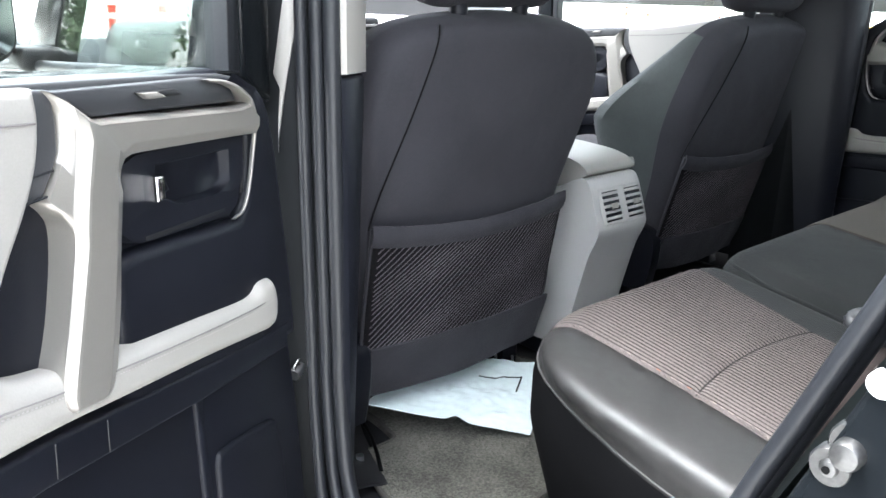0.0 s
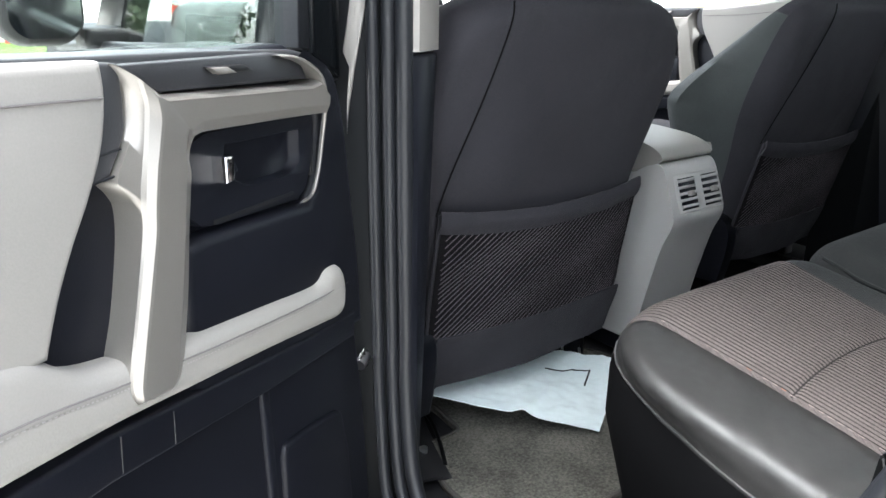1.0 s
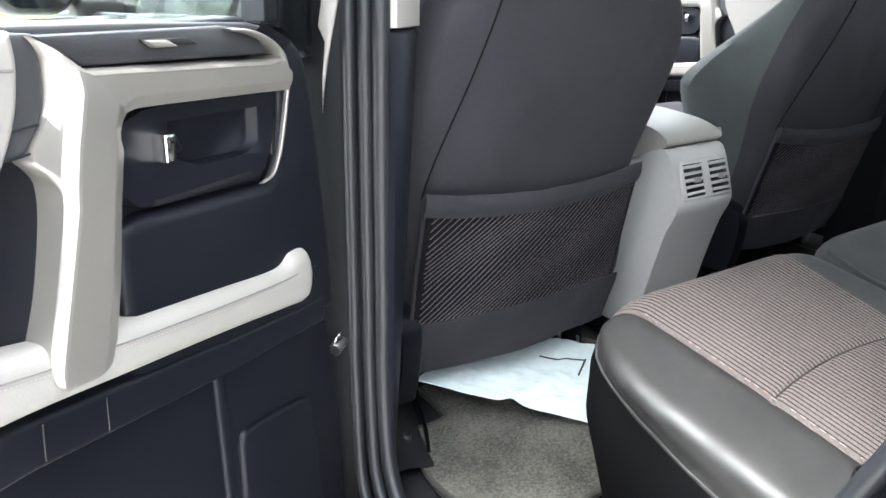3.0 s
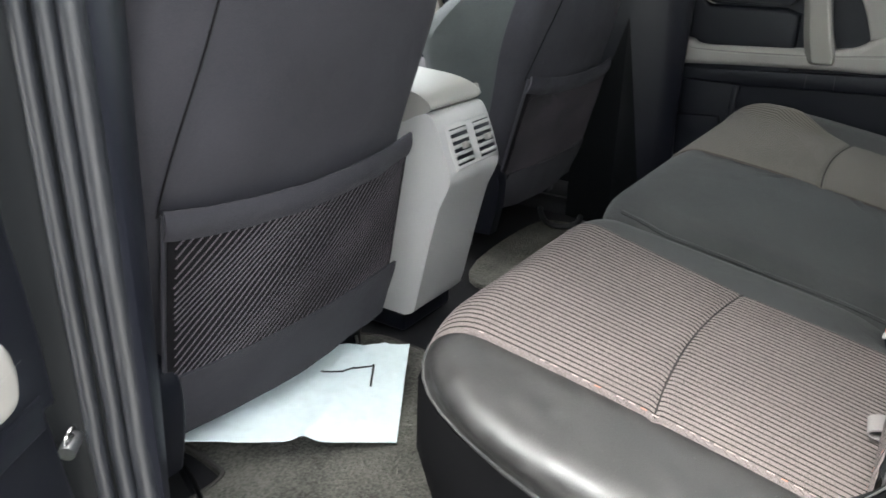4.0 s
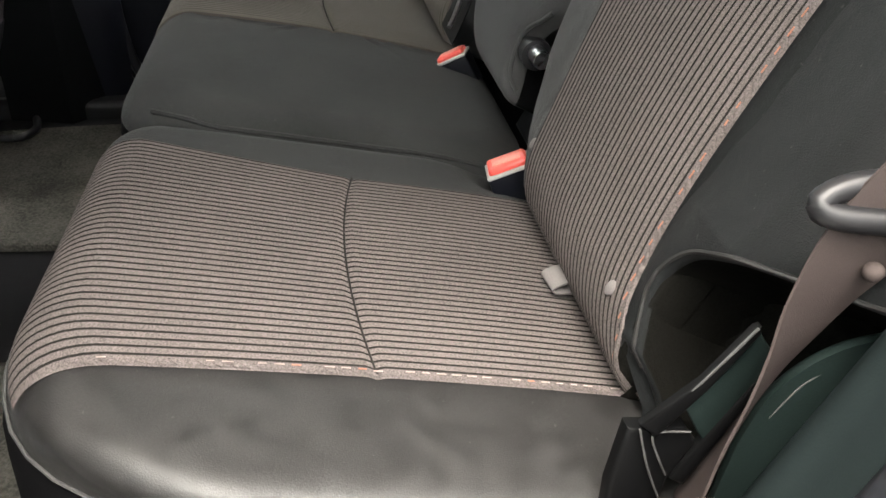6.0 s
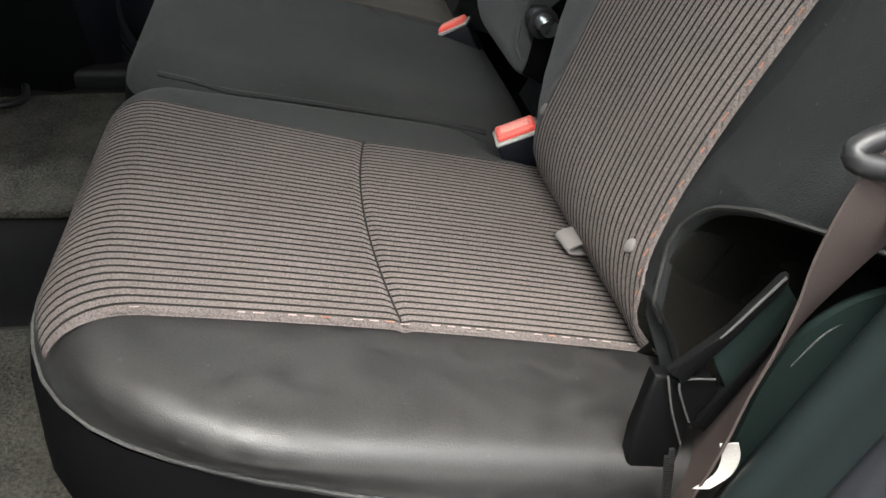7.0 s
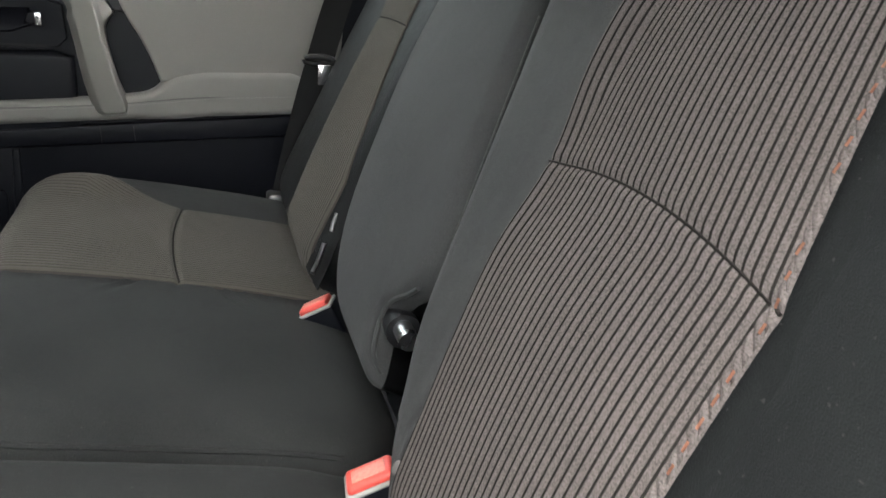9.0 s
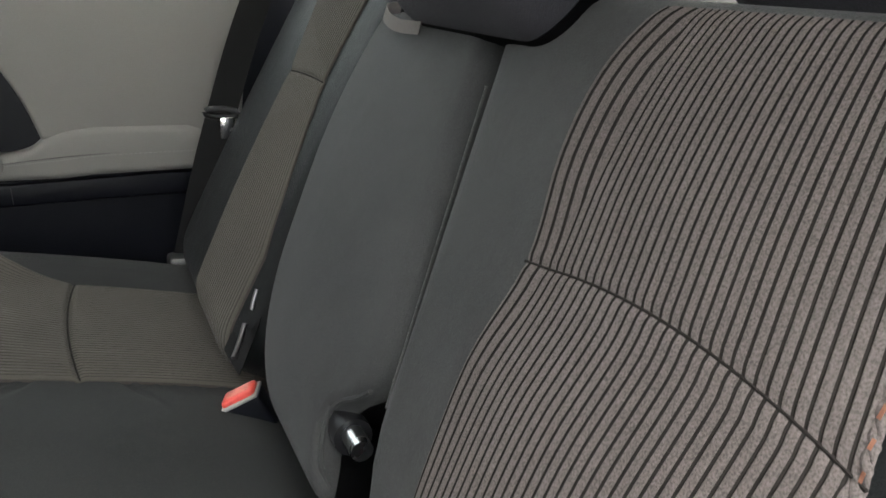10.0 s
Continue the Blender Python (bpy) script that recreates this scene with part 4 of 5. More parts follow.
    part("cup_rib", prism([(0.1985, 1.1640), (0.1935, 1.1636), (0.1960, 1.1290), (0.2005, 1.1285)], -0.020, -0.010, 0.0015, 2, to), M["plastic_gloss"], cup)
    # armrest
    arm = smooth2([(0.150, 1.012), (0.160, 1.024), (0.185, 1.026), (0.21, 1.018), (0.30, 1.031), (0.42, 1.049), (0.478, 1.060), (0.52, 1.072), (0.56, 1.100), (0.62, 1.110)], 4)
    arm += [(0.77, 1.112), (0.795, 1.105), (0.80, 1.07), (0.785, 1.036)] + smooth2([(0.62, 1.030), (0.50, 1.018), (0.42, 1.006), (0.30, 0.988), (0.20, 0.971), (0.165, 0.966), (0.150, 0.975), (0.146, 0.995)], 4)
    part("armrest", prism(arm, -0.03, 0.002, 0.014, 5, to), M["grey"], d, "pale grey stitched vinyl armrest")
    seam_run = [(0.150, 1.006), (0.20, 1.006), (0.30, 1.018), (0.42, 1.036), (0.48, 1.046), (0.60, 1.066), (0.79, 1.075)]
    dash_bm = bmesh.new()
    for (a0, b0), (a1, b1) in zip(smooth2(seam_run, 14), smooth2(seam_run, 14)[1:]):
        for f0 in (0.1, 0.6) if a1 - a0 > 0.006 else (0.1,):
            c0 = (a0 + (a1 - a0) * f0, b0 + (b1 - b0) * f0 - 0.0042)
            c1 = (a0 + (a1 - a0) * (f0 + 0.28), b0 + (b1 - b0) * (f0 + 0.28) - 0.0042)
            dash_bm.faces.new([dash_bm.verts.new(to(p[0], p[1] + o, 0.0024)) for p, o in ((c0, 0), (c1, 0), (c1, 0.0011), (c0, 0.0011))])
    bmesh.ops.solidify(dash_bm, geom=dash_bm.faces[:], thickness=0.0006)
    tagged(part("stitching", dash_bm, M["tag"], d, "grey stitching along the armrest"), kind="stuff")
    part("armrest_seam", tube(smooth_path([to(a, b, w - 0.0006) for a, b, w in ((0.165, 1.006, 0.0005), (0.20, 1.006, 0.0025), (0.30, 1.018, 0.0025), (0.42, 1.036, 0.0025), (0.48, 1.046, 0.0025), (0.60, 1.066, 0.0025), (0.79, 1.075, 0.0))]), 0.0008, 5), M["loop"], d)
    part("pad_seam", tube([to(0.473, 1.238, -0.0015), to(0.60, 1.246, -0.0012), to(0.87, 1.28, -0.001)], 0.0008, 5), M["loop"], d)
    part("lower_band", prism([(0.118, 0.955), (0.16, 0.958), (0.30, 0.979), (0.50, 1.012), (0.90, 1.04), (0.90, 1.00), (0.50, 0.975), (0.30, 0.945), (0.12, 0.925)], -0.03, -0.006, 0.004, 3, to), M["plastic"], d)
    for a, b in (((0.489, 1.006), (0.491, 0.978)), ((0.433, 0.996), (0.434, 0.968))):
        part("panel_gap", tube([to(*a, -0.0062), to(*b, -0.0062)], 0.0007, 5), M["pale_edge"], d)
    part("ridge", prism([(0.296, 0.94), (0.282, 0.938), (0.270, 0.70), (0.285, 0.55), (0.30, 0.55), (0.286, 0.70)], -0.03, -0.0165, 0.005, 4, to), M["plastic"], d)
    part("map_pocket", prism(smooth2([(0.14, 0.836), (0.16, 0.845), (0.25, 0.862), (0.266, 0.855), (0.268, 0.84)], 4) + [(0.262, 0.50), (0.10, 0.50), (0.125, 0.78)], -0.03, -0.014, 0.006, 3, to), M["plastic"], d)
    # window
    part("pane", prism([(0.136, 1.243), (0.54, 1.262), (0.76, 1.292), (0.94, 1.325), (0.92, 1.72), (0.125, 1.72)], -0.072, -0.068, 0.0, 1, to), M["glass"], d, "lightly tinted side window").visible_shadow = False
    part("window_frame", prism([(0.062, 1.205), (0.122, 1.236), (0.108, 1.72), (0.93, 1.72), (0.95, 1.32), (0.99, 1.32), (0.97, 1.77), (0.052, 1.77)], -0.09, -0.045, 0.004, 2, to), M["paint"], d)
    part("window_seal", prism([(0.120, 1.238), (0.142, 1.243), (0.128, 1.72), (0.106, 1.72)], -0.078, -0.050, 0.003, 2, to), M["rubber"], d)
    part("outer_seal", prism([(0.048, 1.20), (0.066, 1.20), (0.056, 1.76), (0.038, 1.76)], -0.10, -0.055, 0.004, 2, to), M["rubber"], d)
    return d


car_door("rear_door", (-0.70, 0.417, 0.46), near_door, "open black rear door with pale grey trim inside")
car_door("rear_door", (0.86, 0.1, 0.46), far_door, "closed far rear door with pale grey armrest")
car_door("front_door", (0.88, 1.1, 0.46), far_front, "closed far front door with pale grey trim")

# ---- door pillar ----
def door_pillar(loc, to, label, split=1.232, strip=False):
    """The post between the doors: painted jamb, ribbed seal, dark trim below and pale trim above. to(x, y, z) places it."""
    p = thing("door_pillar", loc, label, "pillar")
    part("jamb", prism([(-0.790, 0.475), (-0.800, 0.52), (-0.79, 0.60), (-0.64, 0.62), (-0.62, 0.50), (-0.70, 0.415), (-0.735, 0.432)], 0.45, 1.75, 0.004, 1, to), M["jamb"], p, "black painted door jamb")
    part("upper_trim", prism([(-0.700, 0.392), (-0.692, 0.388), (-0.650, 0.408), (-0.637, 0.430), (-0.580, 0.53), (-0.580, 0.60), (-0.69, 0.60), (-0.70, 0.42)], split, 1.74, 0.005, 2, to), M["grey"], p, "pale grey upper pillar trim")
    taper = lambda x, y, z: to(min(x, -0.69 + (x + 0.69) * (0.25 + 0.75 * max(0.0, (z - 0.60) / 0.63))), y, z)
    part("lower_trim", prism([(-0.701, 0.393), (-0.692, 0.390), (-0.652, 0.409), (-0.639, 0.430), (-0.585, 0.53), (-0.585, 0.60), (-0.69, 0.60), (-0.70, 0.42)], 0.60, split - 0.003, 0.005, 2, taper), M["plastic"], p)
    if strip:
        face = lambda a, b, w: to(-0.735 - 0.788 * a + 0.616 * -w, 0.432 + 0.616 * a - 0.788 * w, b)
        # thin pale plate added for a bright band on the jamb
        part("jamb_strip", prism([(-0.010, 1.34), (0.008, 1.34), (0.0174, 1.284), (0.0263, 1.2313), (0.019, 1.2139), (0.0224, 1.1762), (0.0234, 1.137), (0.0215, 1.160), (0.014, 1.2064), (-0.0014, 1.2842)], -0.002, 0.003, 0.001, 1, face), M["grey"], p, "thin pale plate for a bright band on the jamb")
    for ox, oy, r in ((0.0, 0.0, 0.0105), (-0.014, 0.011, 0.008), (-0.028, 0.022, 0.0075)):
        path = smooth_path([(-0.706 + ox, 0.398 + oy, 1.75), (-0.706 + ox, 0.398 + oy, 1.2), (-0.700 + ox, 0.403 + oy, 0.90), (-0.700 + ox, 0.398 + oy, 0.76),
                            (-0.702 + ox, 0.375 + oy, 0.665 + ox), (-0.705 + ox, 0.32, 0.618 + ox), (-0.705 + ox, 0.22, 0.605 + ox), (-0.705 + ox, -0.05, 0.60 + ox)])
        part("seal", tube([to(*q) for q in path], r, 10), M["rubber"], p, "black rubber door seal")
    return p


door_pillar((-0.70, 0.42, 0.45), ident, "black door pillar with ribbed rubber seal and pale upper trim", strip=True)
door_pillar((0.76, 0.42, 0.45), lambda x, y, z: Vector((2 * CX - x, y, z)), "far door pillar with dark lower and pale upper trim", 1.40)
rail = tagged(part("roof_rail_trim", block(CX - 0.76, CX - 0.66, -1.4, 1.2, 1.70, 1.79, 0.02), M["paint"]), "black painted roof edge over the doors", "trim", kind="structure")
rail_r = tagged(part("roof_rail_trim", block(CX + 0.66, CX + 0.76, -1.4, 1.2, 1.70, 1.79, 0.02), M["paint"]), "black painted roof edge over the far doors", "trim", kind="structure")
sill = tagged(part("sill_trim", block(-0.80, -0.66, -0.30, 1.6, 0.44, 0.592, 0.015, 3), M["plastic"]), "black plastic door sill plate", "trim", kind="structure")
sill_r = tagged(part("sill_trim", block(0.70, 0.86, -0.30, 1.6, 0.44, 0.625, 0.015, 3), M["plastic_gloss"]), "black plastic far door sill plate", "trim", kind="structure")
# steel tube added as a glint along the sill's edge
part("sill_glint", tube(smooth_path([(0.716, 0.70, 0.626), (0.722, 0.60, 0.627), (0.742, 0.53, 0.627), (0.752, 0.43, 0.627)], 5), 0.0022, 6), M["steel"], sill_r, "thin bright metal line, a glint along the sill edge")

# ---- carpet mat and film ----
mat_edge = smooth2([(-0.486, 0.640), (-0.486, 0.609), (-0.492, 0.567), (-0.497, 0.543), (-0.519, 0.535), (-0.558, 0.536), (-0.575, 0.526), (-0.589, 0.490), (-0.611, 0.418), (-0.606, 0.340), (-0.570, 0.270), (-0.500, 0.262), (-0.428, 0.268), (-0.351, 0.274), (-0.290, 0.280), (-0.20, 0.285), (-0.115, 0.290), (-0.092, 0.320), (-0.09, 0.450), (-0.09, 0.600), (-0.16, 0.660), (-0.42, 0.670)], 5)
mat_l = thing("floor_mat", (-0.40, 0.45, FLOOR), "worn grey carpet floor mat in the rear footwell", "floor mat")
part("carpet", prism(mat_edge, FLOOR - 0.010, FLOOR + 0.006, 0.005, 2), M["carpet"], mat_l)
part("binding", tube([(a, b, FLOOR + 0.003) for a, b in mat_edge], 0.0042, 6, True), M["mat_edge"], mat_l, "sewn grey edge binding")
mat_r = tagged(part("floor_mat", prism(smooth2([(0.20, 0.20), (0.19, 0.48), (0.24, 0.62), (0.55, 0.64), (0.62, 0.55), (0.62, 0.2), (0.4, 0.1)], 5), FLOOR - 0.008, FLOOR + 0.006, 0.005, 2), M["carpet"]),
               "grey carpet floor mat in the far rear footwell", "floor mat")
film_a, film_b, film_c, film_d = Vector((-0.545, 0.565, 0.668)), Vector((-0.326, 0.388, 0.609)), Vector((-0.140, 0.500, 0.640)), Vector((-0.28, 0.70, 0.632))


def film_at(u, v):
    """The crumpled film: u from the tip's side to the console, v from the front edge to under the seat."""
    p = (film_a.lerp(film_b, u)).lerp(film_d.lerp(film_c, u), v)
    w = (0.0045 * noise.noise(Vector((u * 4.2, v * 3.1, 0.3))) + 0.0026 * noise.noise(Vector((u * 9, v * 8, 2.0))) + 0.0022 * noise.noise(Vector((u * 22, v * 19, 5.0)))) * min(1, 0.25 + 4 * v)
    fold = 0.010 * math.exp(-((u - 0.55 - 0.25 * v) / 0.05) ** 2) * (1 - v) ** 1.5
    return p + Vector((0, 0, 0.006 + w + fold))


film_ob = tagged(part("plastic_sheet", grid(film_at, 60, 48, 0.0015), M["paper"]), "crumpled pale blue-white plastic sheet on the floor mat", "plastic sheet")


lift = Vector((0, 0, 0.0022))
part("printed_line", strap([film_at(0.50 + 0.30 * k / 10, 0.67 + 0.06 * k / 10) + lift for k in range(11)], 0.0034, 0.001, (1, 0.4, 0)), M["ink"], film_ob, "black printed corner line")
part("printed_line", strap([film_at(0.80 + 0.01 * k / 6, 0.745 - 0.225 * k / 6) + lift for k in range(7)], 0.0034, 0.001, (0.2, -1, 0)), M["ink"], film_ob)


# ---- belts, buckles, small seat parts ----
def buckle(x0, y0, z0, x1, y1, z1, label):
    """A belt buckle lying between two ends of its red button."""
    a, b = Vector((x0, y0, z0)), Vector((x1, y1, z1))
    d = (b - a)
    mid = (a + b) / 2
    yaw = math.atan2(d.y, d.x)
    tilt = math.atan2(d.z, math.hypot(d.x, d.y))
    m = Matrix.Translation(mid) @ Matrix.Rotation(yaw, 4, "Z") @ Matrix.Rotation(-tilt, 4, "Y")
    ln = d.length
    t = thing("belt_buckle", mid - Vector((0, 0, 0.04)), label, "seat belt buckle", "belt buckles")
    part("body", move(block(-ln / 2 - 0.003, ln / 2 + 0.003, -0.018, 0.014, -0.05, -0.004, 0.004, 3), m), M["plastic"], t, "black plastic buckle body")
    part("button", move(block(-ln / 2, ln / 2, -0.016, 0.012, -0.008, 0.004, 0.004, 3), m), M["red"], t, "red release button")
    # thin inset paints a pale reflection onto the button
    part("button_glint", move(block(-ln / 2 + 0.006, ln / 2 - 0.006, -0.010, 0.006, 0.002, 0.0048, 0.001, 2), m), M["red_glint"], t, "pale reflection painted on the red button")
    part("rim", move(block(-ln / 2 - 0.003, ln / 2 + 0.003, -0.019, 0.015, -0.0065, -0.002, 0.002, 2), m), M["grey_trim"], t)
    return t


buckle(-0.178, -0.141, 0.895, -0.182, -0.179, 0.912, "black seat belt buckle with a red button, tucked in the bench")
buckle(0.182, -0.146, 0.888, 0.170, -0.178, 0.908, "second red-buttoned belt buckle in the middle of the bench")


def button(x, up, label):
    p = lb_pad.at(x, up, 0.005)
    bm = bmesh.new()
    bmesh.ops.create_uvsphere(bm, u_segments=14, v_segments=8, radius=0.0052)
    for v in bm.verts:
        v.co = p + BACK.to_3x3() @ Vector((v.co.x, v.co.y * 1.15, v.co.z * 0.45))
    return part("anchor_button", bm, M["loop"], back_l, label)


button(-0.238, 0.004, "pale grey plastic anchor marker")
button(-0.470, 0.000, "pale grey plastic anchor marker")

tag_at = left_pad.at(-0.384, -0.158, 0.010)
part("cloth_tag", strap(smooth_path([tag_at + Vector((0.003, -0.026, 0.002)), tag_at + Vector((0.002, -0.010, 0.010)), tag_at + Vector((0.000, 0.004, 0.009)), tag_at + Vector((-0.001, 0.010, 0.005)), tag_at + Vector((0.000, 0.004, 0.001)), tag_at + Vector((0.002, -0.020, -0.001))], 5), 0.026, 0.0014, (1, 0.12, 0.0)), M["loop"], cushion_l, "small folded grey cloth tag")


def stitches(pad, curve, y0, y1, step, parent, materials, rows=(0.0026,), size=(0.0024, 0.011)):
    """Short raised dashes of thread along x = curve(y)."""
    bm = bmesh.new()
    y, k = y0, 0
    while y < y1:
        for off in rows:
            if random.random() < 0.8:
                yy = y + (step / 2 if off > 0.005 else 0)
                ln = size[1] * random.uniform(0.7, 1.1)
                pts = [(curve(yy) + off + sx * size[0] / 2, yy + sy * ln / 2) for sx, sy in ((-1, -1), (1, -1), (1, 1), (-1, 1))]
                f = bm.faces.new([bm.verts.new(pad.at(px, py, 0.0060)) for px, py in pts])
                f.material_index = random.randrange(len(materials))
        y += step
        k += 1
    bmesh.ops.solidify(bm, geom=bm.faces[:], thickness=0.0008)
    return tagged(part("stitching", bm, materials, parent, "broken orange and tan stitching"), kind="stuff")


def cord(pad, curve, y0, y1, step, width, parent):
    """A twisted cloth cord along x = curve(y): slanted rounded strands."""
    bm = bmesh.new()
    y = y0
    while y < y1:
        slant = step * 1.1
        rows3 = []
        for fy, h in ((0.04, 0.0), (0.2, 0.0011), (0.5, 0.0017), (0.8, 0.0011), (0.96, 0.0)):
            rows3.append([bm.verts.new(pad.at(curve(y) + width * fx, y + step * fy + slant * fx, 0.0036 + h * b)) for fx, b in ((0.04, 0.2), (0.3, 0.9), (0.65, 1.0), (0.97, 0.3))])
        for p, q in zip(rows3, rows3[1:]):
            for k in range(3):
                bm.faces.new((p[k], p[k + 1], q[k + 1], q[k]))
        y += step * random.uniform(0.97, 1.03)
    return tagged(part("border_cord", bm, M["rib"], parent, "twisted taupe cloth border", sharp=2.0), kind="stuff")


stitches(left_pad, lambda y: -0.503, -0.20, 0.17, 0.0105, cushion_l, (M["tan"], M["tan"], M["tan"], M["orange"]), size=(0.0013, 0.0065))
cord(left_pad, lambda y: -0.503, -0.20, 0.175, 0.0085, PITCH * 0.95, cushion_l)
cord(lb_pad, near_rib, -0.045, 0.425, 0.0090, 0.0080, back_l)
stitches(lb_pad, near_rib, -0.03, 0.42, 0.0125, back_l, (M["orange"], M["orange"]), (0.0012,), (0.0018, 0.0058))

# near belt: guide ring, webbing, anchor
near_belt = thing("seat_belt", (-0.61, -0.18, 0.86), "brown-grey seat belt hanging through a black guide ring", "seat belt", "seat belts")
ring_c = Vector((-0.622, -0.220, 1.094))
BELT = [((-0.668, -0.44, 1.62), (0.10, 1.0, 0.25)), ((-0.650, -0.33, 1.32), (0.10, 1.0, 0.25)), ((-0.634, -0.252, 1.16), (0.14, 1.0, 0.25)), ((-0.624, -0.220, 1.088), (0.20, 0.95, 0.24)),
        ((-0.618, -0.205, 1.043), (-0.20, 0.96, 0.20)), ((-0.615, -0.199, 1.008), (-0.49, 0.86, 0.13)), ((-0.613, -0.193, 0.980), (-0.64, 0.76, 0.08)), ((-0.610, -0.187, 0.948), (-0.72, 0.68, 0.05)),
        ((-0.607, -0.179, 0.907), (-0.84, 0.52, 0.02)), ((-0.604, -0.166, 0.855), (-0.92, 0.38, 0.0)), ((-0.602, -0.158, 0.82), (-0.92, 0.38, 0.0))]
belt_path = smooth_path([p for p, _ in BELT], 5)
belt_turn = smooth_path([w for _, w in BELT], 5)
part("webbing", strap(belt_path, 0.046, 0.0016, belt_turn), M["belt"], near_belt, "brown-grey woven webbing")
ring = [ring_c + Vector((0.005 * math.sin(a) + 0.006 * math.cos(a), 0.033 * math.cos(a), 0.0075 * math.sin(a) - 0.004 * math.cos(a) ** 2)) for a in (2 * math.pi * k / 32 for k in range(32))]
part("guide_ring", tube(ring, 0.0062, 12, True), M["plastic_gloss"], near_belt, "gloss black oval guide ring")
stud = bmesh.new()
bmesh.ops.create_uvsphere(stud, u_segments=12, v_segments=8, radius=0.0050)
bmesh.ops.translate(stud, verts=stud.verts, vec=(-0.626, -0.218, 1.060))
part("stop_button", stud, M["belt"], near_belt, "brown plastic stop button")

# trim beside the near seat
side_tray = thing("seat_side_bracket", (-0.60, -0.16, 0.86), "black plastic bracket and pocket beside the bench", "bracket")
tray = lambda a, b, w: Vector((-0.602 - w, a, b))
part("arm", prism([(-0.134, 0.951), (-0.163, 0.980), (-0.184, 1.013), (-0.187, 1.014), (-0.188, 1.009), (-0.168, 0.974), (-0.145, 0.941)], -0.002, 0.003, 0.0015, 2, tray), M["bracket"], side_tray)
# the arm's edge highlight, drawn as a thin pale tube
part("arm_edge", tube([tray(-0.158, 0.974, 0.003), tray(-0.163, 0.9805, 0.003), tray(-0.185, 1.0135, 0.003)], lambda q: 0.0005 + 0.0004 * q, 6), M["pale_edge"], side_tray)
part("panel", prism([(-0.159, 0.959), (-0.191, 1.006), (-0.202, 0.992), (-0.197, 0.965), (-0.178, 0.928)], -0.005, -0.002, 0.001, 2, tray), M["green_trim"], side_tray)
part("tray", prism([(-0.130, 0.944), (-0.142, 0.943), (-0.165, 0.941), (-0.173, 0.929), (-0.162, 0.902), (-0.160, 0.870), (-0.150, 0.84), (-0.128, 0.84), (-0.126, 0.90)], -0.012, -0.002, 0.003, 2, tray), M["bracket"], side_tray)
part("tray_rim", tube(smooth_path([tray(-0.135, 0.947, 0.001), tray(-0.144, 0.919, 0.002), tray(-0.157, 0.890, 0.001)], 5), 0.0007, 6), M["pale_edge"], side_tray)
part("tray_rim", tube(smooth_path([tray(-0.166, 0.941, 0.0), tray(-0.146, 0.9435, 0.001), tray(-0.144, 0.938, 0.001), tray(-0.150, 0.924, 0.001), tray(-0.158, 0.908, 0.0)], 5), 0.0007, 6), M["pale_edge"], side_tray)
part("lower_arm", prism([(-0.174, 0.930), (-0.196, 0.974), (-0.202, 0.968), (-0.185, 0.925), (-0.172, 0.895), (-0.162, 0.902)], -0.006, -0.001, 0.003, 2, tray), M["bracket"], side_tray)
care_tag = tagged(part("care_label", strap(smooth_path([(-0.625, -0.171, 0.913), (-0.627, -0.174, 0.903), (-0.628, -0.172, 0.890), (-0.627, -0.162, 0.878)], 5), 0.011, 0.001, (0.55, 0.62, -0.55)), M["tag"]), "white cloth care label hanging beside the bench", "label")
zip_bm = bmesh.new()
for k in range(30):
    for sx in (-1, 1):
        c = Vector((-0.622 - 0.002 * sx, -0.138 - 0.0004 * k + 0.0022 * sx, 0.906 - 0.0022 * k - 0.0011 * (sx > 0)))
        q = bmesh.ops.create_cube(zip_bm, size=1)["verts"]
        for v in q:
            v.co = c + Vector((v.co.x * 0.0022, v.co.y * 0.0030, v.co.z * 0.0012))
zipper = tagged(part("zipper", zip_bm, M["steel"]), "steel zip along the seat cover's side", "zipper")

quarter = thing("quarter_trim", (-0.70, -0.35, FLOOR), "dark moulded plastic trim over the wheel arch", "trim")


def quarter_face(u, v):
    """From the door seal (u = 0) inwards and back; v up."""
    z = 0.50 + 1.1 * v
    front = -0.10 - 0.20 * max(0, min(1, (z - 0.72) / 0.5)) ** 1.2
    swell = 0.022 * math.sin(math.pi * u) + 0.010 * math.exp(-((u - 0.35 - 0.3 * (z - 0.9)) / 0.10) ** 2)
    return Vector((-0.702 + 0.155 * u, front - 0.004 - 0.15 * u ** 1.3 + swell, z))


part("panel", grid(quarter_face, 26, 30, 0.006), M["dark_trim"], quarter)
# pale tube draws the bright line along the crease
part("ridge", tube(smooth_path([(-0.606, -0.208, 0.951), (-0.606, -0.221, 0.974), (-0.606, -0.235, 0.985), (-0.606, -0.248, 0.992), (-0.61, -0.28, 0.998)], 6), lambda q: 0.0011 - 0.0008 * abs(2 * q - 1), 8), M["pale_edge"], quarter)
part("inner_panel", prism(smooth2([(-0.196, 0.930), (-0.204, 0.962), (-0.222, 0.988), (-0.250, 1.004), (-0.30, 1.012)], 4) + [(-0.32, 0.86), (-0.19, 0.86)], -0.604, -0.596, 0.004, 2, lambda a, b, w: Vector((w + 0.10 * (a + 0.2), a, b))), M["green_trim"], quarter)
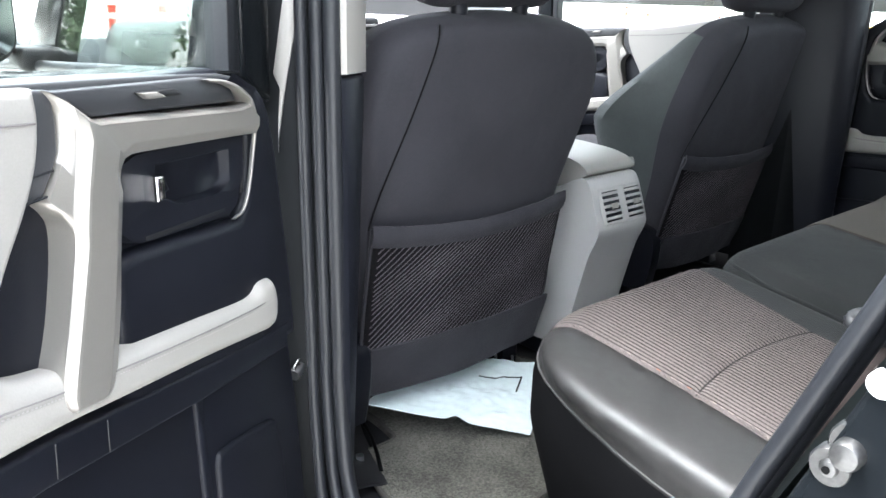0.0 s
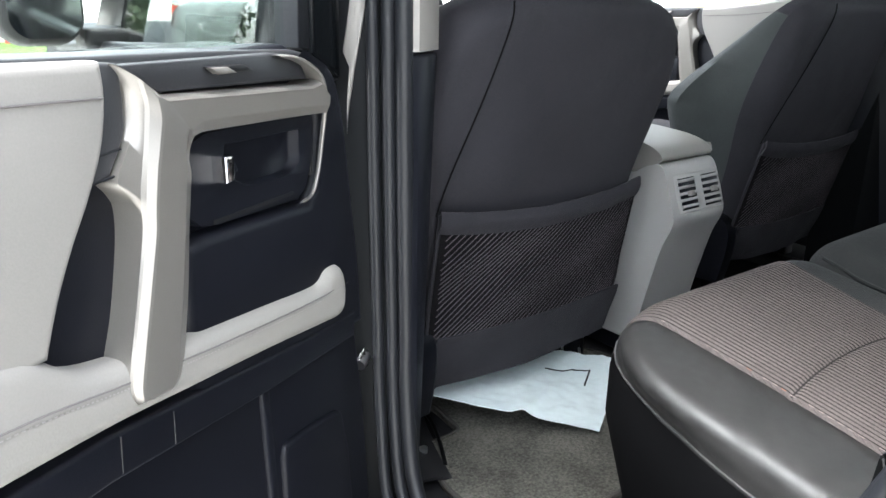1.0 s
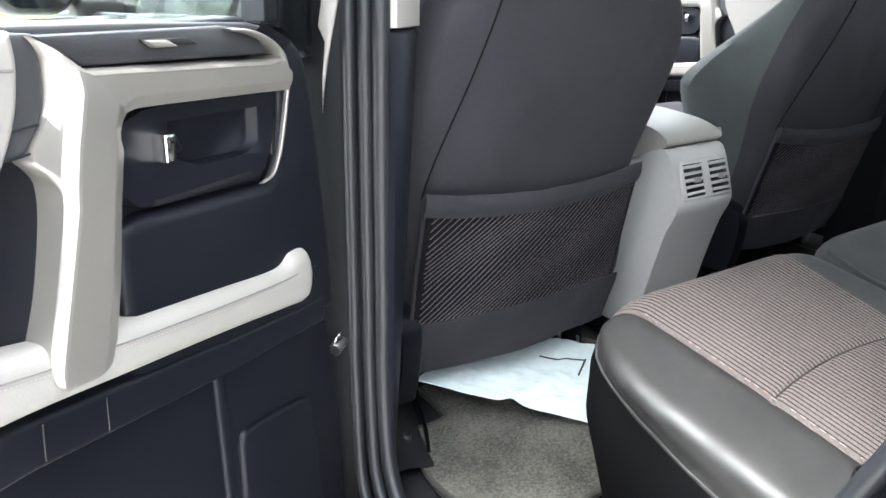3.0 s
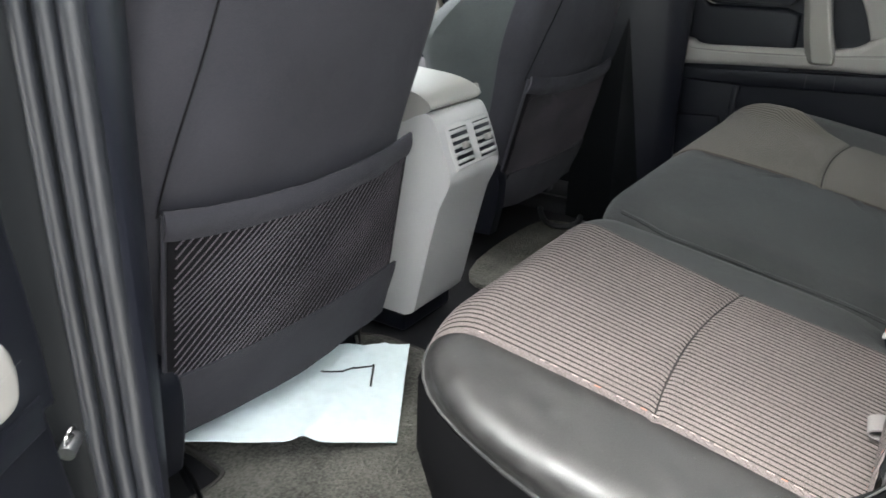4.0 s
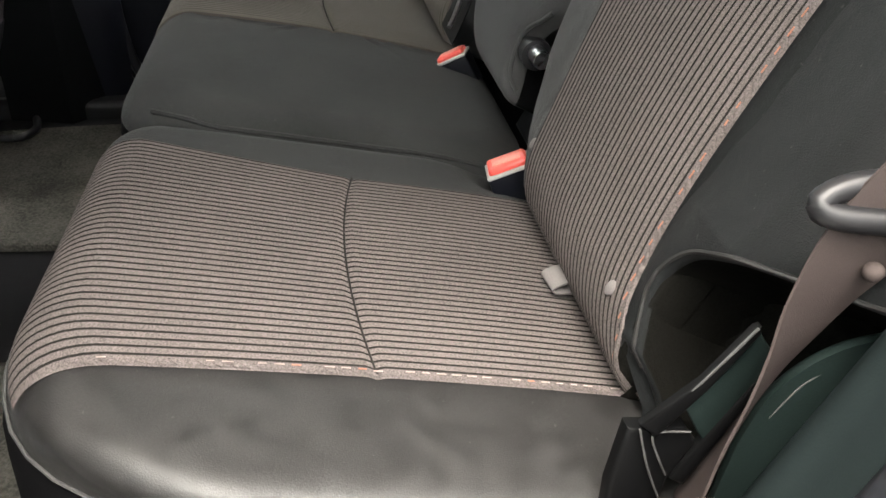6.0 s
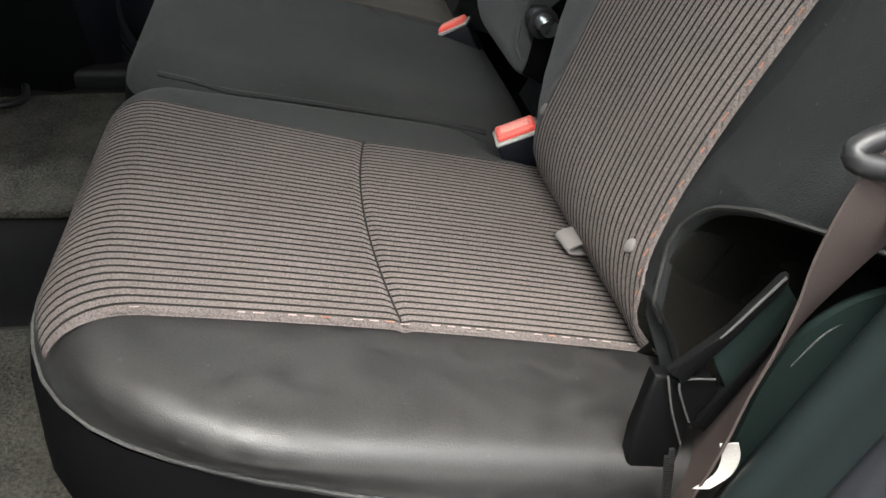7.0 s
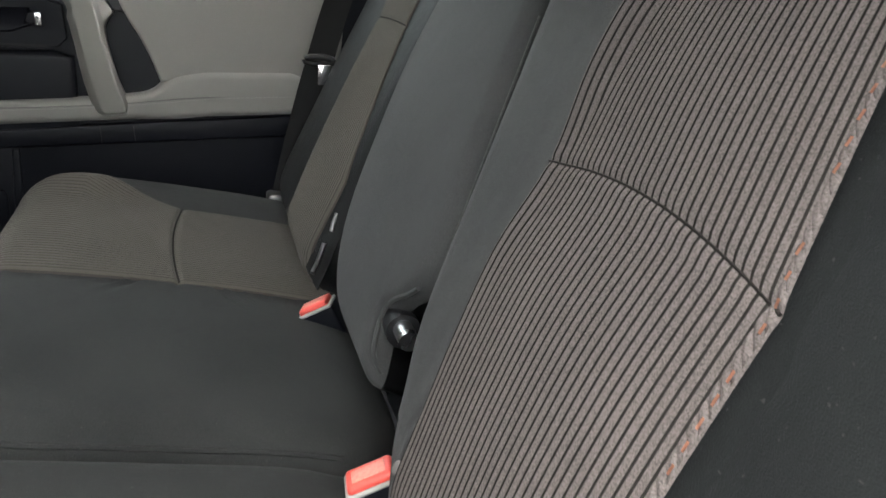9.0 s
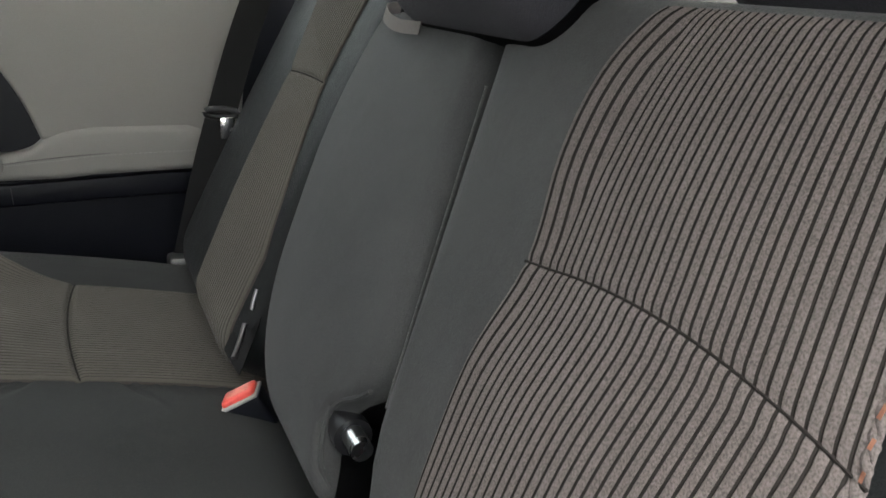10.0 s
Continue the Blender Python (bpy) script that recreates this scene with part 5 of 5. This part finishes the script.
for ox, r in ((0.0, 0.0115), (-0.018, 0.008)):
    part("seal", tube(smooth_path([(-0.712 + ox, 0.0, 0.60), (-0.712 + ox, -0.07, 0.66), (-0.712 + ox, -0.125, 0.80), (-0.712 + ox, -0.165, 0.94), (-0.712 + ox, -0.225, 1.10), (-0.712 + ox, -0.28, 1.25), (-0.71 + ox, -0.34, 1.45), (-0.70 + ox, -0.40, 1.72)], 6), r, 10), M["rubber"], quarter)
part("jamb", prism([(-0.10, 0.45), (-0.13, 0.70), (-0.17, 0.90), (-0.24, 1.09), (-0.30, 1.25), (-0.36, 1.45), (-0.42, 1.74), (-0.60, 1.74), (-0.60, 0.45)], -0.05, 0.03, 0.01, 2, lambda a, b, w: Vector((-0.765 - w * 0.6, a - 0.012, b))), M["paint"], quarter, "gloss black painted jamb")

latch_plate = thing("door_striker", (-0.79, -0.24, 1.0), "steel door striker loop bolted to the jamb", "striker")
sp = lambda a, b, w: Vector((-0.742 - w, -0.262 + a * 0.90 - b * 0.30, 1.052 + b * 0.95 + a * 0.30))
for a, b, r, top in ((0.0095, 0.0213, 0.0150, 0.039), (0.0137, 0.0010, 0.0132, 0.042)):
    part("washer", tube([sp(a, b, 0.030), sp(a, b, top - 0.002), sp(a, b, top)], lambda q, r=r: r if q < 0.9 else r * 0.92, 26), M["steel"], latch_plate)
for a, b, r, top in ((0.0085, 0.0180, 0.0098, 0.052), (0.0137, 0.0010, 0.0062, 0.046)):
    part("bolt", tube([sp(a, b, 0.038), sp(a, b, top - 0.004), sp(a, b, top - 0.0012), sp(a, b, top)], lambda q, r=r: r * math.sqrt(max(0.02, 1 - q ** 3)), 20), M["steel"], latch_plate)
part("socket", tube([sp(0.0137, 0.0010, 0.0462), sp(0.0137, 0.0010, 0.0468)], 0.0026, 10), M["bracket"], latch_plate)
part("bolt", tube([sp(0.0145, 0.067, 0.034), sp(0.0145, 0.067, 0.042), sp(0.0145, 0.067, 0.044)], lambda q: 0.0085 if q < 0.9 else 0.006, 16), M["white"], latch_plate)

hinge = thing("door_check", (-0.735, 0.44, 0.84), "greasy steel door check arm at the pillar", "door check")
part("arm", tube(smooth_path([(-0.715, 0.456, 0.852), (-0.735, 0.44, 0.850), (-0.757, 0.424, 0.846)], 4), 0.0075, 10), M["pin"], hinge)
for k in range(4):
    c = Vector((-0.728 - 0.007 * k, 0.446 - 0.0055 * k, 0.851 - 0.0012 * k))
    part("coil", tube([c + Vector((0.0062 * math.cos(a), 0.0075 * math.cos(a) * 0.4, 0.0115 * math.sin(a))) for a in (2 * math.pi * q / 14 for q in range(14))], 0.0021, 6, True), M["steel"], hinge)
part("bracket", block(-0.742, -0.724, 0.438, 0.458, 0.836, 0.868, 0.004), M["plastic"], hinge)

kick = thing("pillar_foot_cover", (-0.57, 0.55, FLOOR), "black plastic cover at the pillar's foot", "cover")
part("shell", grid(lambda u, v: Vector((-0.672 + (0.085 + 0.075 * v) * u, 0.455 + 0.19 * v - 0.02 * u + 0.012 * math.sin(math.pi * v), FLOOR + 0.004 + 0.012 * math.sin(math.pi * u) + 0.16 * v ** 2.2 * (1 - u) ** 1.5 + 0.03 * v * (1 - u))), 16, 16, 0.005), M["plastic_gloss"], kick)
part("lip", tube(smooth_path([(-0.512, 0.625, FLOOR + 0.010), (-0.527, 0.575, FLOOR + 0.010), (-0.552, 0.520, FLOOR + 0.008), (-0.580, 0.470, FLOOR + 0.006)], 5), 0.0035, 8), M["bracket"], kick)
part("screw", tube([(-0.595, 0.506, FLOOR + 0.012), (-0.595, 0.506, FLOOR + 0.024)], 0.0065, 12), M["pin"], kick)

# hinge in the notch of the middle backrest
joint = thing("backrest_hinge", (-0.10, -0.19, 0.94), "gloss black backrest hinge cover", "hinge")
b3 = lambda x, up, w: BACK @ Vector((x, up, w))
part("pin", tube([b3(-0.098, 0.050, -0.020), b3(-0.070, 0.050, -0.020), b3(-0.068, 0.050, -0.020)], lambda q: 0.0095 if q < 0.9 else 0.006, 18), M["pin"], joint, "bright steel hinge pin")
part("socket", tube([b3(-0.072, 0.048, -0.022), b3(-0.030, 0.048, -0.024)], 0.017, 18), M["plastic_gloss"], joint)
# near-black plate added behind the notch to paint its shaded depth
part("cheek", prism([(-0.17, -0.05), (-0.005, -0.05), (-0.005, 0.13), (-0.14, 0.13)], -0.10, -0.070, 0.006, 2, b3), M["jamb"], joint)
part("lip", tube(smooth_path([cb_pad.put(0.004, y, cb_pad.height(0.004, y) + 0.006) for y in (0.006, 0.016, 0.03, 0.05, 0.068, 0.084, 0.098)], 4), 0.0026, 6), M["back_black_lit"], back_c)

# middle headrest and release loop
mid_head = thing("rear_headrest", (0.02, -0.40, 1.32), "low black headrest over the middle backrest", "headrest")
hp = Pillow(-0.125, 0.185, 0.398, 0.55, 0.05, 0.045, 0.02, BACK @ Matrix.Translation((0, 0, 0.055)))
part("pad", hp.shell(), M["cloth_front"], mid_head)
part("shell", hp.skirt([(0, -0.045), (0, -0.06), (0.012, -0.12)]), M["skirt"], mid_head)
loop_pts = smooth_path([b3(0.205, 0.412, 0.008), b3(0.190, 0.400, 0.026), b3(0.165, 0.390, 0.030), b3(0.140, 0.386, 0.026), b3(0.120, 0.392, 0.012)], 6)
loop = tagged(part("pull_loop", strap(loop_pts, 0.013, 0.002, b3(0, 1, 0.2) - b3(0, 0, 0)), M["loop"]), "pale grey webbing pull loop on the backrest", "strap")
near_head = thing("rear_headrest", (-0.34, -0.42, 1.36), "black headrest on the near backrest", "headrest")
hp2 = Pillow(-0.49, -0.19, 0.458, 0.66, 0.05, 0.045, 0.02, BACK @ Matrix.Translation((0, 0, -0.01)))
part("pad", hp2.shell(), M["cloth_front"], near_head)
part("shell", hp2.skirt([(0, -0.045), (0, -0.06), (0.012, -0.12)]), M["skirt"], near_head)

# far belts
far_belt = thing("seat_belt", (0.69, -0.2, 0.88), "dark seat belt hanging beside the far bench place", "seat belt", "seat belts")
part("webbing", strap(smooth_path([(0.70, -0.42, 1.62), (0.695, -0.29, 1.30), (0.69, -0.235, 1.13), (0.69, -0.20, 1.0), (0.685, -0.172, 0.88)], 5), 0.046, 0.0016, (0.25, 0.9, 0.2)), M["belt_dark"], far_belt)
fr = [Vector((0.684, -0.232, 1.125)) + Vector((0.006 * math.cos(a), 0.024 * math.cos(a), 0.006 * math.sin(a))) for a in (2 * math.pi * k / 20 for k in range(20))]
part("guide_ring", tube(fr, 0.006, 8, True), M["plastic_gloss"], far_belt)
part("tongue", block(0.672, 0.676, -0.250, -0.228, 1.085, 1.120, 0.0015), M["chrome"], far_belt, "chrome belt tongue")
part("anchor", block(0.655, 0.70, -0.190, -0.140, 0.868, 0.892, 0.006), M["steel"], far_belt)
mid_belt = thing("seat_belt", (0.245, -0.19, 0.92), "middle seat belt with chrome tongues beside the backrest", "seat belt", "seat belts")
part("webbing", strap(smooth_path([(0.272, -0.262, 1.08), (0.262, -0.215, 1.02), (0.245, -0.185, 0.95), (0.24, -0.165, 0.905)], 5), 0.040, 0.0016, (0.75, 0.25, 0.45)), M["belt_dark"], mid_belt)
part("tongue", tube(smooth_path([(0.250, -0.198, 0.990), (0.246, -0.193, 0.978), (0.243, -0.19, 0.968)], 4), 0.0030, 8), M["steel"], mid_belt, "steel belt tongue")
part("tongue", tube(smooth_path([(0.235, -0.180, 0.955), (0.222, -0.17, 0.935), (0.21, -0.162, 0.925)], 4), 0.0034, 8), M["steel"], mid_belt, "steel belt tongue")

# ---- console vents ----
vent_m = lambda a, b, w: Vector((0.030 + a * 0.86, 0.4995 - 0.93 * w + 0.355 * b, 0.943 + 0.935 * b + 0.36 * w))
part("vent_bezel", prism([(-0.076, -0.036), (0.076, -0.036), (0.078, 0.0), (0.075, 0.036), (-0.075, 0.036), (-0.078, 0.0)], -0.004, 0.003, 0.003, 2, vent_m), M["grey_trim"], console, "grey vent bezel")
for cx0 in (-0.040, 0.040):
    v = part("vent", prism([(cx0 - 0.028, -0.030), (cx0 + 0.028, -0.030), (cx0 + 0.028, 0.029), (cx0 - 0.028, 0.029)], -0.002, 0.0038, 0.001, 1, vent_m), M["plastic"], console, "black louvred air vent")
    for k in range(5):
        b = -0.0235 + 0.0118 * k
        part("slat", prism([(cx0 - 0.028, b - 0.0026), (cx0 + 0.028, b - 0.0026), (cx0 + 0.028, b + 0.0030), (cx0 - 0.028, b + 0.0030)], 0.002, 0.0056, 0.001, 1, vent_m), M["grey_trim"], v)
    part("vent_knob", prism([(cx0 - 0.006, -0.006), (cx0 + 0.008, -0.006), (cx0 + 0.008, 0.004), (cx0 - 0.006, 0.004)], 0.006, 0.014, 0.002, 2, vent_m), M["grey"], v)

# ---- front of the cabin ----
dash = thing("dashboard", (CX, 1.55, 0.7), "dark dashboard with air vents", "dashboard")
part("body", prism(smooth2([(1.30, 0.75), (1.28, 0.95), (1.34, 1.12), (1.45, 1.18), (1.70, 1.20), (2.0, 1.16)], 4) + [(2.0, 0.6), (1.5, 0.6)], -0.74, 0.80, 0.0, 1, lambda a, b, w: Vector((w, a, b))), M["plastic"], dash)
part("vent", block(0.09, 0.32, 1.34, 1.42, 1.155, 1.235, 0.012, 3), M["plastic_gloss"], dash)
part("vent", block(-0.10, 0.075, 1.34, 1.42, 1.195, 1.262, 0.012, 3), M["plastic_gloss"], dash)
for k in range(3):
    part("slat", block(-0.09, 0.065, 1.325, 1.36, 1.208 + 0.016 * k, 1.213 + 0.016 * k, 0.0), M["grey_trim"], dash)
for k in range(4):
    part("slat", block(0.10, 0.31, 1.325, 1.36, 1.168 + 0.016 * k, 1.173 + 0.016 * k, 0.0), M["grey_trim"], dash)
part("hood", block(-0.56, -0.10, 1.36, 1.6, 1.14, 1.25, 0.05, 4), M["plastic"], dash)
wheel = thing("steering_wheel", (-0.35, 1.15, 1.02), "black steering wheel with grey spokes", "steering wheel")
wm = Matrix.Translation((-0.35, 1.13, 1.05)) @ Matrix.Rotation(radians(62), 4, "X")
part("rim", tube([wm @ Vector((0.19 * math.cos(a), 0.19 * math.sin(a), 0)) for a in (2 * math.pi * k / 40 for k in range(40))], 0.016, 10, True), M["plastic"], wheel)
part("hub", move(block(-0.07, 0.07, -0.06, 0.06, -0.03, 0.02, 0.02, 3), wm), M["plastic"], wheel)
for a in (0, 180, 270):
    q = radians(a)
    part("spoke", tube([wm @ Vector((0.05 * math.cos(q), 0.05 * math.sin(q), 0)), wm @ Vector((0.185 * math.cos(q), 0.185 * math.sin(q), 0))], 0.013, 8), M["grey_trim"], wheel)

# near front door from outside, with its mirror
fd = thing("front_door", (-0.80, 1.0, 0.46), "closed black front door seen along its outside", "car door", "car doors")
part("outer_skin", prism([(0.485, 0.46), (0.485, 1.0), (0.50, 1.222), (1.20, 1.180), (1.50, 1.155), (1.55, 0.7), (1.5, 0.46)], -0.06, 0.05, 0.02, 3, lambda a, b, w: Vector((-0.79 - w, a, b))), M["paint"], fd, "gloss black painted outer skin")
part("belt_trim", tube([(-0.845, 0.50, 1.228), (-0.845, 1.2, 1.187), (-0.84, 1.40, 1.172)], 0.009, 8), M["rubber"], fd)
part("pane", prism([(0.56, 1.222), (1.10, 1.190), (1.02, 1.55), (0.90, 1.70), (0.56, 1.72)], -0.002, 0.002, 0.0, 1, lambda a, b, w: Vector((-0.815 - w + (b - 1.2) * 0.18, a, b))), M["glass"], fd, "side window of the front door").visible_shadow = False
part("window_frame", prism([(0.50, 1.22), (0.56, 1.22), (0.56, 1.72), (0.51, 1.74)], -0.02, 0.02, 0.004, 2, lambda a, b, w: Vector((-0.80 - w + (b - 1.2) * 0.18, a, b))), M["paint"], fd)
part("window_frame", prism([(1.08, 1.19), (1.24, 1.18), (0.98, 1.70), (0.92, 1.70)], -0.02, 0.02, 0.004, 2, lambda a, b, w: Vector((-0.80 - w + (b - 1.2) * 0.18, a, b))), M["paint"], fd)
mir = Pillow(-0.13, 0.0, -0.075, 0.11, 0.045, 0.03, 0.004, Matrix(((1, 0, 0, -0.870), (0, 0, -1, 1.05), (0, 1, 0, 1.275), (0, 0, 0, 1))))
mo = part("mirror_housing", mir.shell(), M["plastic_gloss"], fd, "gloss black door mirror")
part("mirror_back", mir.skirt([(0, -0.03), (-0.004, -0.05), (0.0, -0.09), (0.03, -0.13)]), M["plastic_gloss"], mo)
part("mirror_pane", prism([(q[0], q[1]) for q in mir.rim_points(0.012)], 0.003, 0.007, 0.0, 1, lambda a, b, w: mir.place @ Vector((a, b, w + 0.003))), M["mirror"], mo, "mirror glass reflecting the car park")
part("mirror_foot", block(-0.875, -0.80, 1.06, 1.14, 1.185, 1.225, 0.012, 3), M["plastic_gloss"], fd)

# ---- outside ----
def post(x, y, h=0.95):
    t = thing("bollard", (x, y, 0), "red painted post with a white top band", "bollard", "bollards at the car park edge")
    part("shaft", tube([(x, y, 0), (x, y, h)], 0.085, 12), M["post_red"], t)
    part("band", tube([(x, y, h * 0.72), (x, y, h * 0.84)], 0.088, 12), M["white"], t)
    return t


first_post = post(-0.38, 16.8)
for k in range(-10, 12):
    if k:
        copy_thing(first_post, pose(-0.38 + 1.06 * k, 16.8, 0))
for k in range(14):
    copy_thing(first_post, pose(32.2, 8.0 + 1.25 * k, 0))
barrier = tagged(part("barrier_rail", block(32.12, 32.28, 7.5, 25, 0.0, 0.5, 0.02), M["post_yellow"]), "yellow rail of the far barrier", "barrier")
pale = tagged(part("kerb", block(-60, 60, 17.0, 17.3, 0.0, 0.16, 0.02), M["white"]), "pale concrete kerb", "kerb", kind="structure")


def parked_car(x, y, turn, paint, label):
    """A parked car: lofted body, glasshouse, wheels."""
    t = thing("parked_car", (x, y, 0), label, "car", "parked cars")
    m = Matrix.Translation((x, y, 0)) @ Matrix.Rotation(radians(turn), 4, "Z")
    low = smooth2([(-2.2, 0.35), (-2.25, 0.75), (-2.1, 0.98), (-1.2, 1.02), (0.9, 1.0), (1.9, 0.86), (2.2, 0.66), (2.2, 0.35)], 4)
    part("body", prism(low, -0.88, 0.88, 0.10, 4, lambda a, b, w: m @ Vector((w, a, b))), paint, t)
    top = [(-1.75, 0.98), (-1.2, 1.42), (-0.9, 1.48), (0.1, 1.46), (0.9, 0.98)]
    part("glasshouse", prism(top, -0.74, 0.74, 0.12, 3, lambda a, b, w: m @ Vector((w, a, b))), M["plastic_gloss"], t, "dark glazed cabin")
    part("roof", prism([(-1.25, 1.44), (-0.9, 1.51), (0.1, 1.49), (0.2, 1.42)], -0.70, 0.70, 0.05, 2, lambda a, b, w: m @ Vector((w, a, b))), paint, t)
    for a in (-1.4, 1.4):
        for w in (-0.86, 0.86):
            wh = part("wheel", tube([m @ Vector((w - 0.1, a, 0.33)), m @ Vector((w + 0.1, a, 0.33))], 0.33, 24), M["rubber"], t)
            part("rim", tube([m @ Vector((w - 0.105, a, 0.33)), m @ Vector((w + 0.105, a, 0.33))], 0.2, 16), M["silver"], wh)
    return t


white_car = parked_car(-4.6, 9.2, 12, M["white"], "white parked car across the car park")
copy_thing(white_car, pose(6.5, 9.5, 0, 0, 0, 0))
copy_thing(white_car, pose(-8.4, 9.6, 0, 0, 0, 0))


def tree(x, y, h, seed):
    """Tapered trunk, limbs and a crown of many small leaf tufts."""
    r = random.Random(seed)
    t = thing("tree", (x, y, 0), "broad leafy green tree beyond the car park", "tree", "trees round the car park")
    bm = tube(smooth_path([(x, y, 0), (x + r.uniform(-0.2, 0.2), y, h * 0.3), (x + r.uniform(-0.4, 0.4), y + r.uniform(-0.4, 0.4), h * 0.7)], 5), lambda q: 0.28 * (1 - 0.75 * q), 9)
    part("trunk", bm, M["bark"], t)
    verts, faces = [], []
    for k in range(9):
        a, el = r.uniform(0, 6.28), r.uniform(0.2, 1.1)
        ln = h * r.uniform(0.2, 0.42)
        base = Vector((x, y, h * r.uniform(0.3, 0.65)))
        tip = base + Vector((math.cos(a) * math.cos(el), math.sin(a) * math.cos(el), math.sin(el))) * ln
        part("limb", tube(smooth_path([base, (base + tip) / 2 + Vector((0, 0, 0.1 * ln)), tip], 4), lambda q: 0.09 * (1 - 0.8 * q), 6), M["bark"], t)
        for j in range(300):
            c = tip + Vector((r.gauss(0, 1), r.gauss(0, 1), r.gauss(0, 0.75))) * h * 0.11
            d1 = Vector((r.gauss(0, 1), r.gauss(0, 1), r.gauss(0, 1))).normalized()
            d2 = d1.orthogonal().normalized()
            sz = h * r.uniform(0.018, 0.035)
            i = len(verts)
            verts += [c - d1 * sz, c + d2 * sz * 0.6, c + d1 * sz, c - d2 * sz * 0.6]
            faces.append((i, i + 1, i + 2, i + 3))
    me = bpy.data.meshes.new("crown")
    me.from_pydata([v - Vector((x, y, 0)) for v in verts], [], faces)
    me.materials.append(M["leaf"])
    crown = new("crown", me)
    crown.parent = t
    tagged(crown, kind="stuff")
    return t


for k, (tx, ty, th) in enumerate(((-16, 46, 8), (-24, 40, 9), (-34, 22, 8), (-38, 10, 9))):
    tree(tx, ty, th, k + 3)
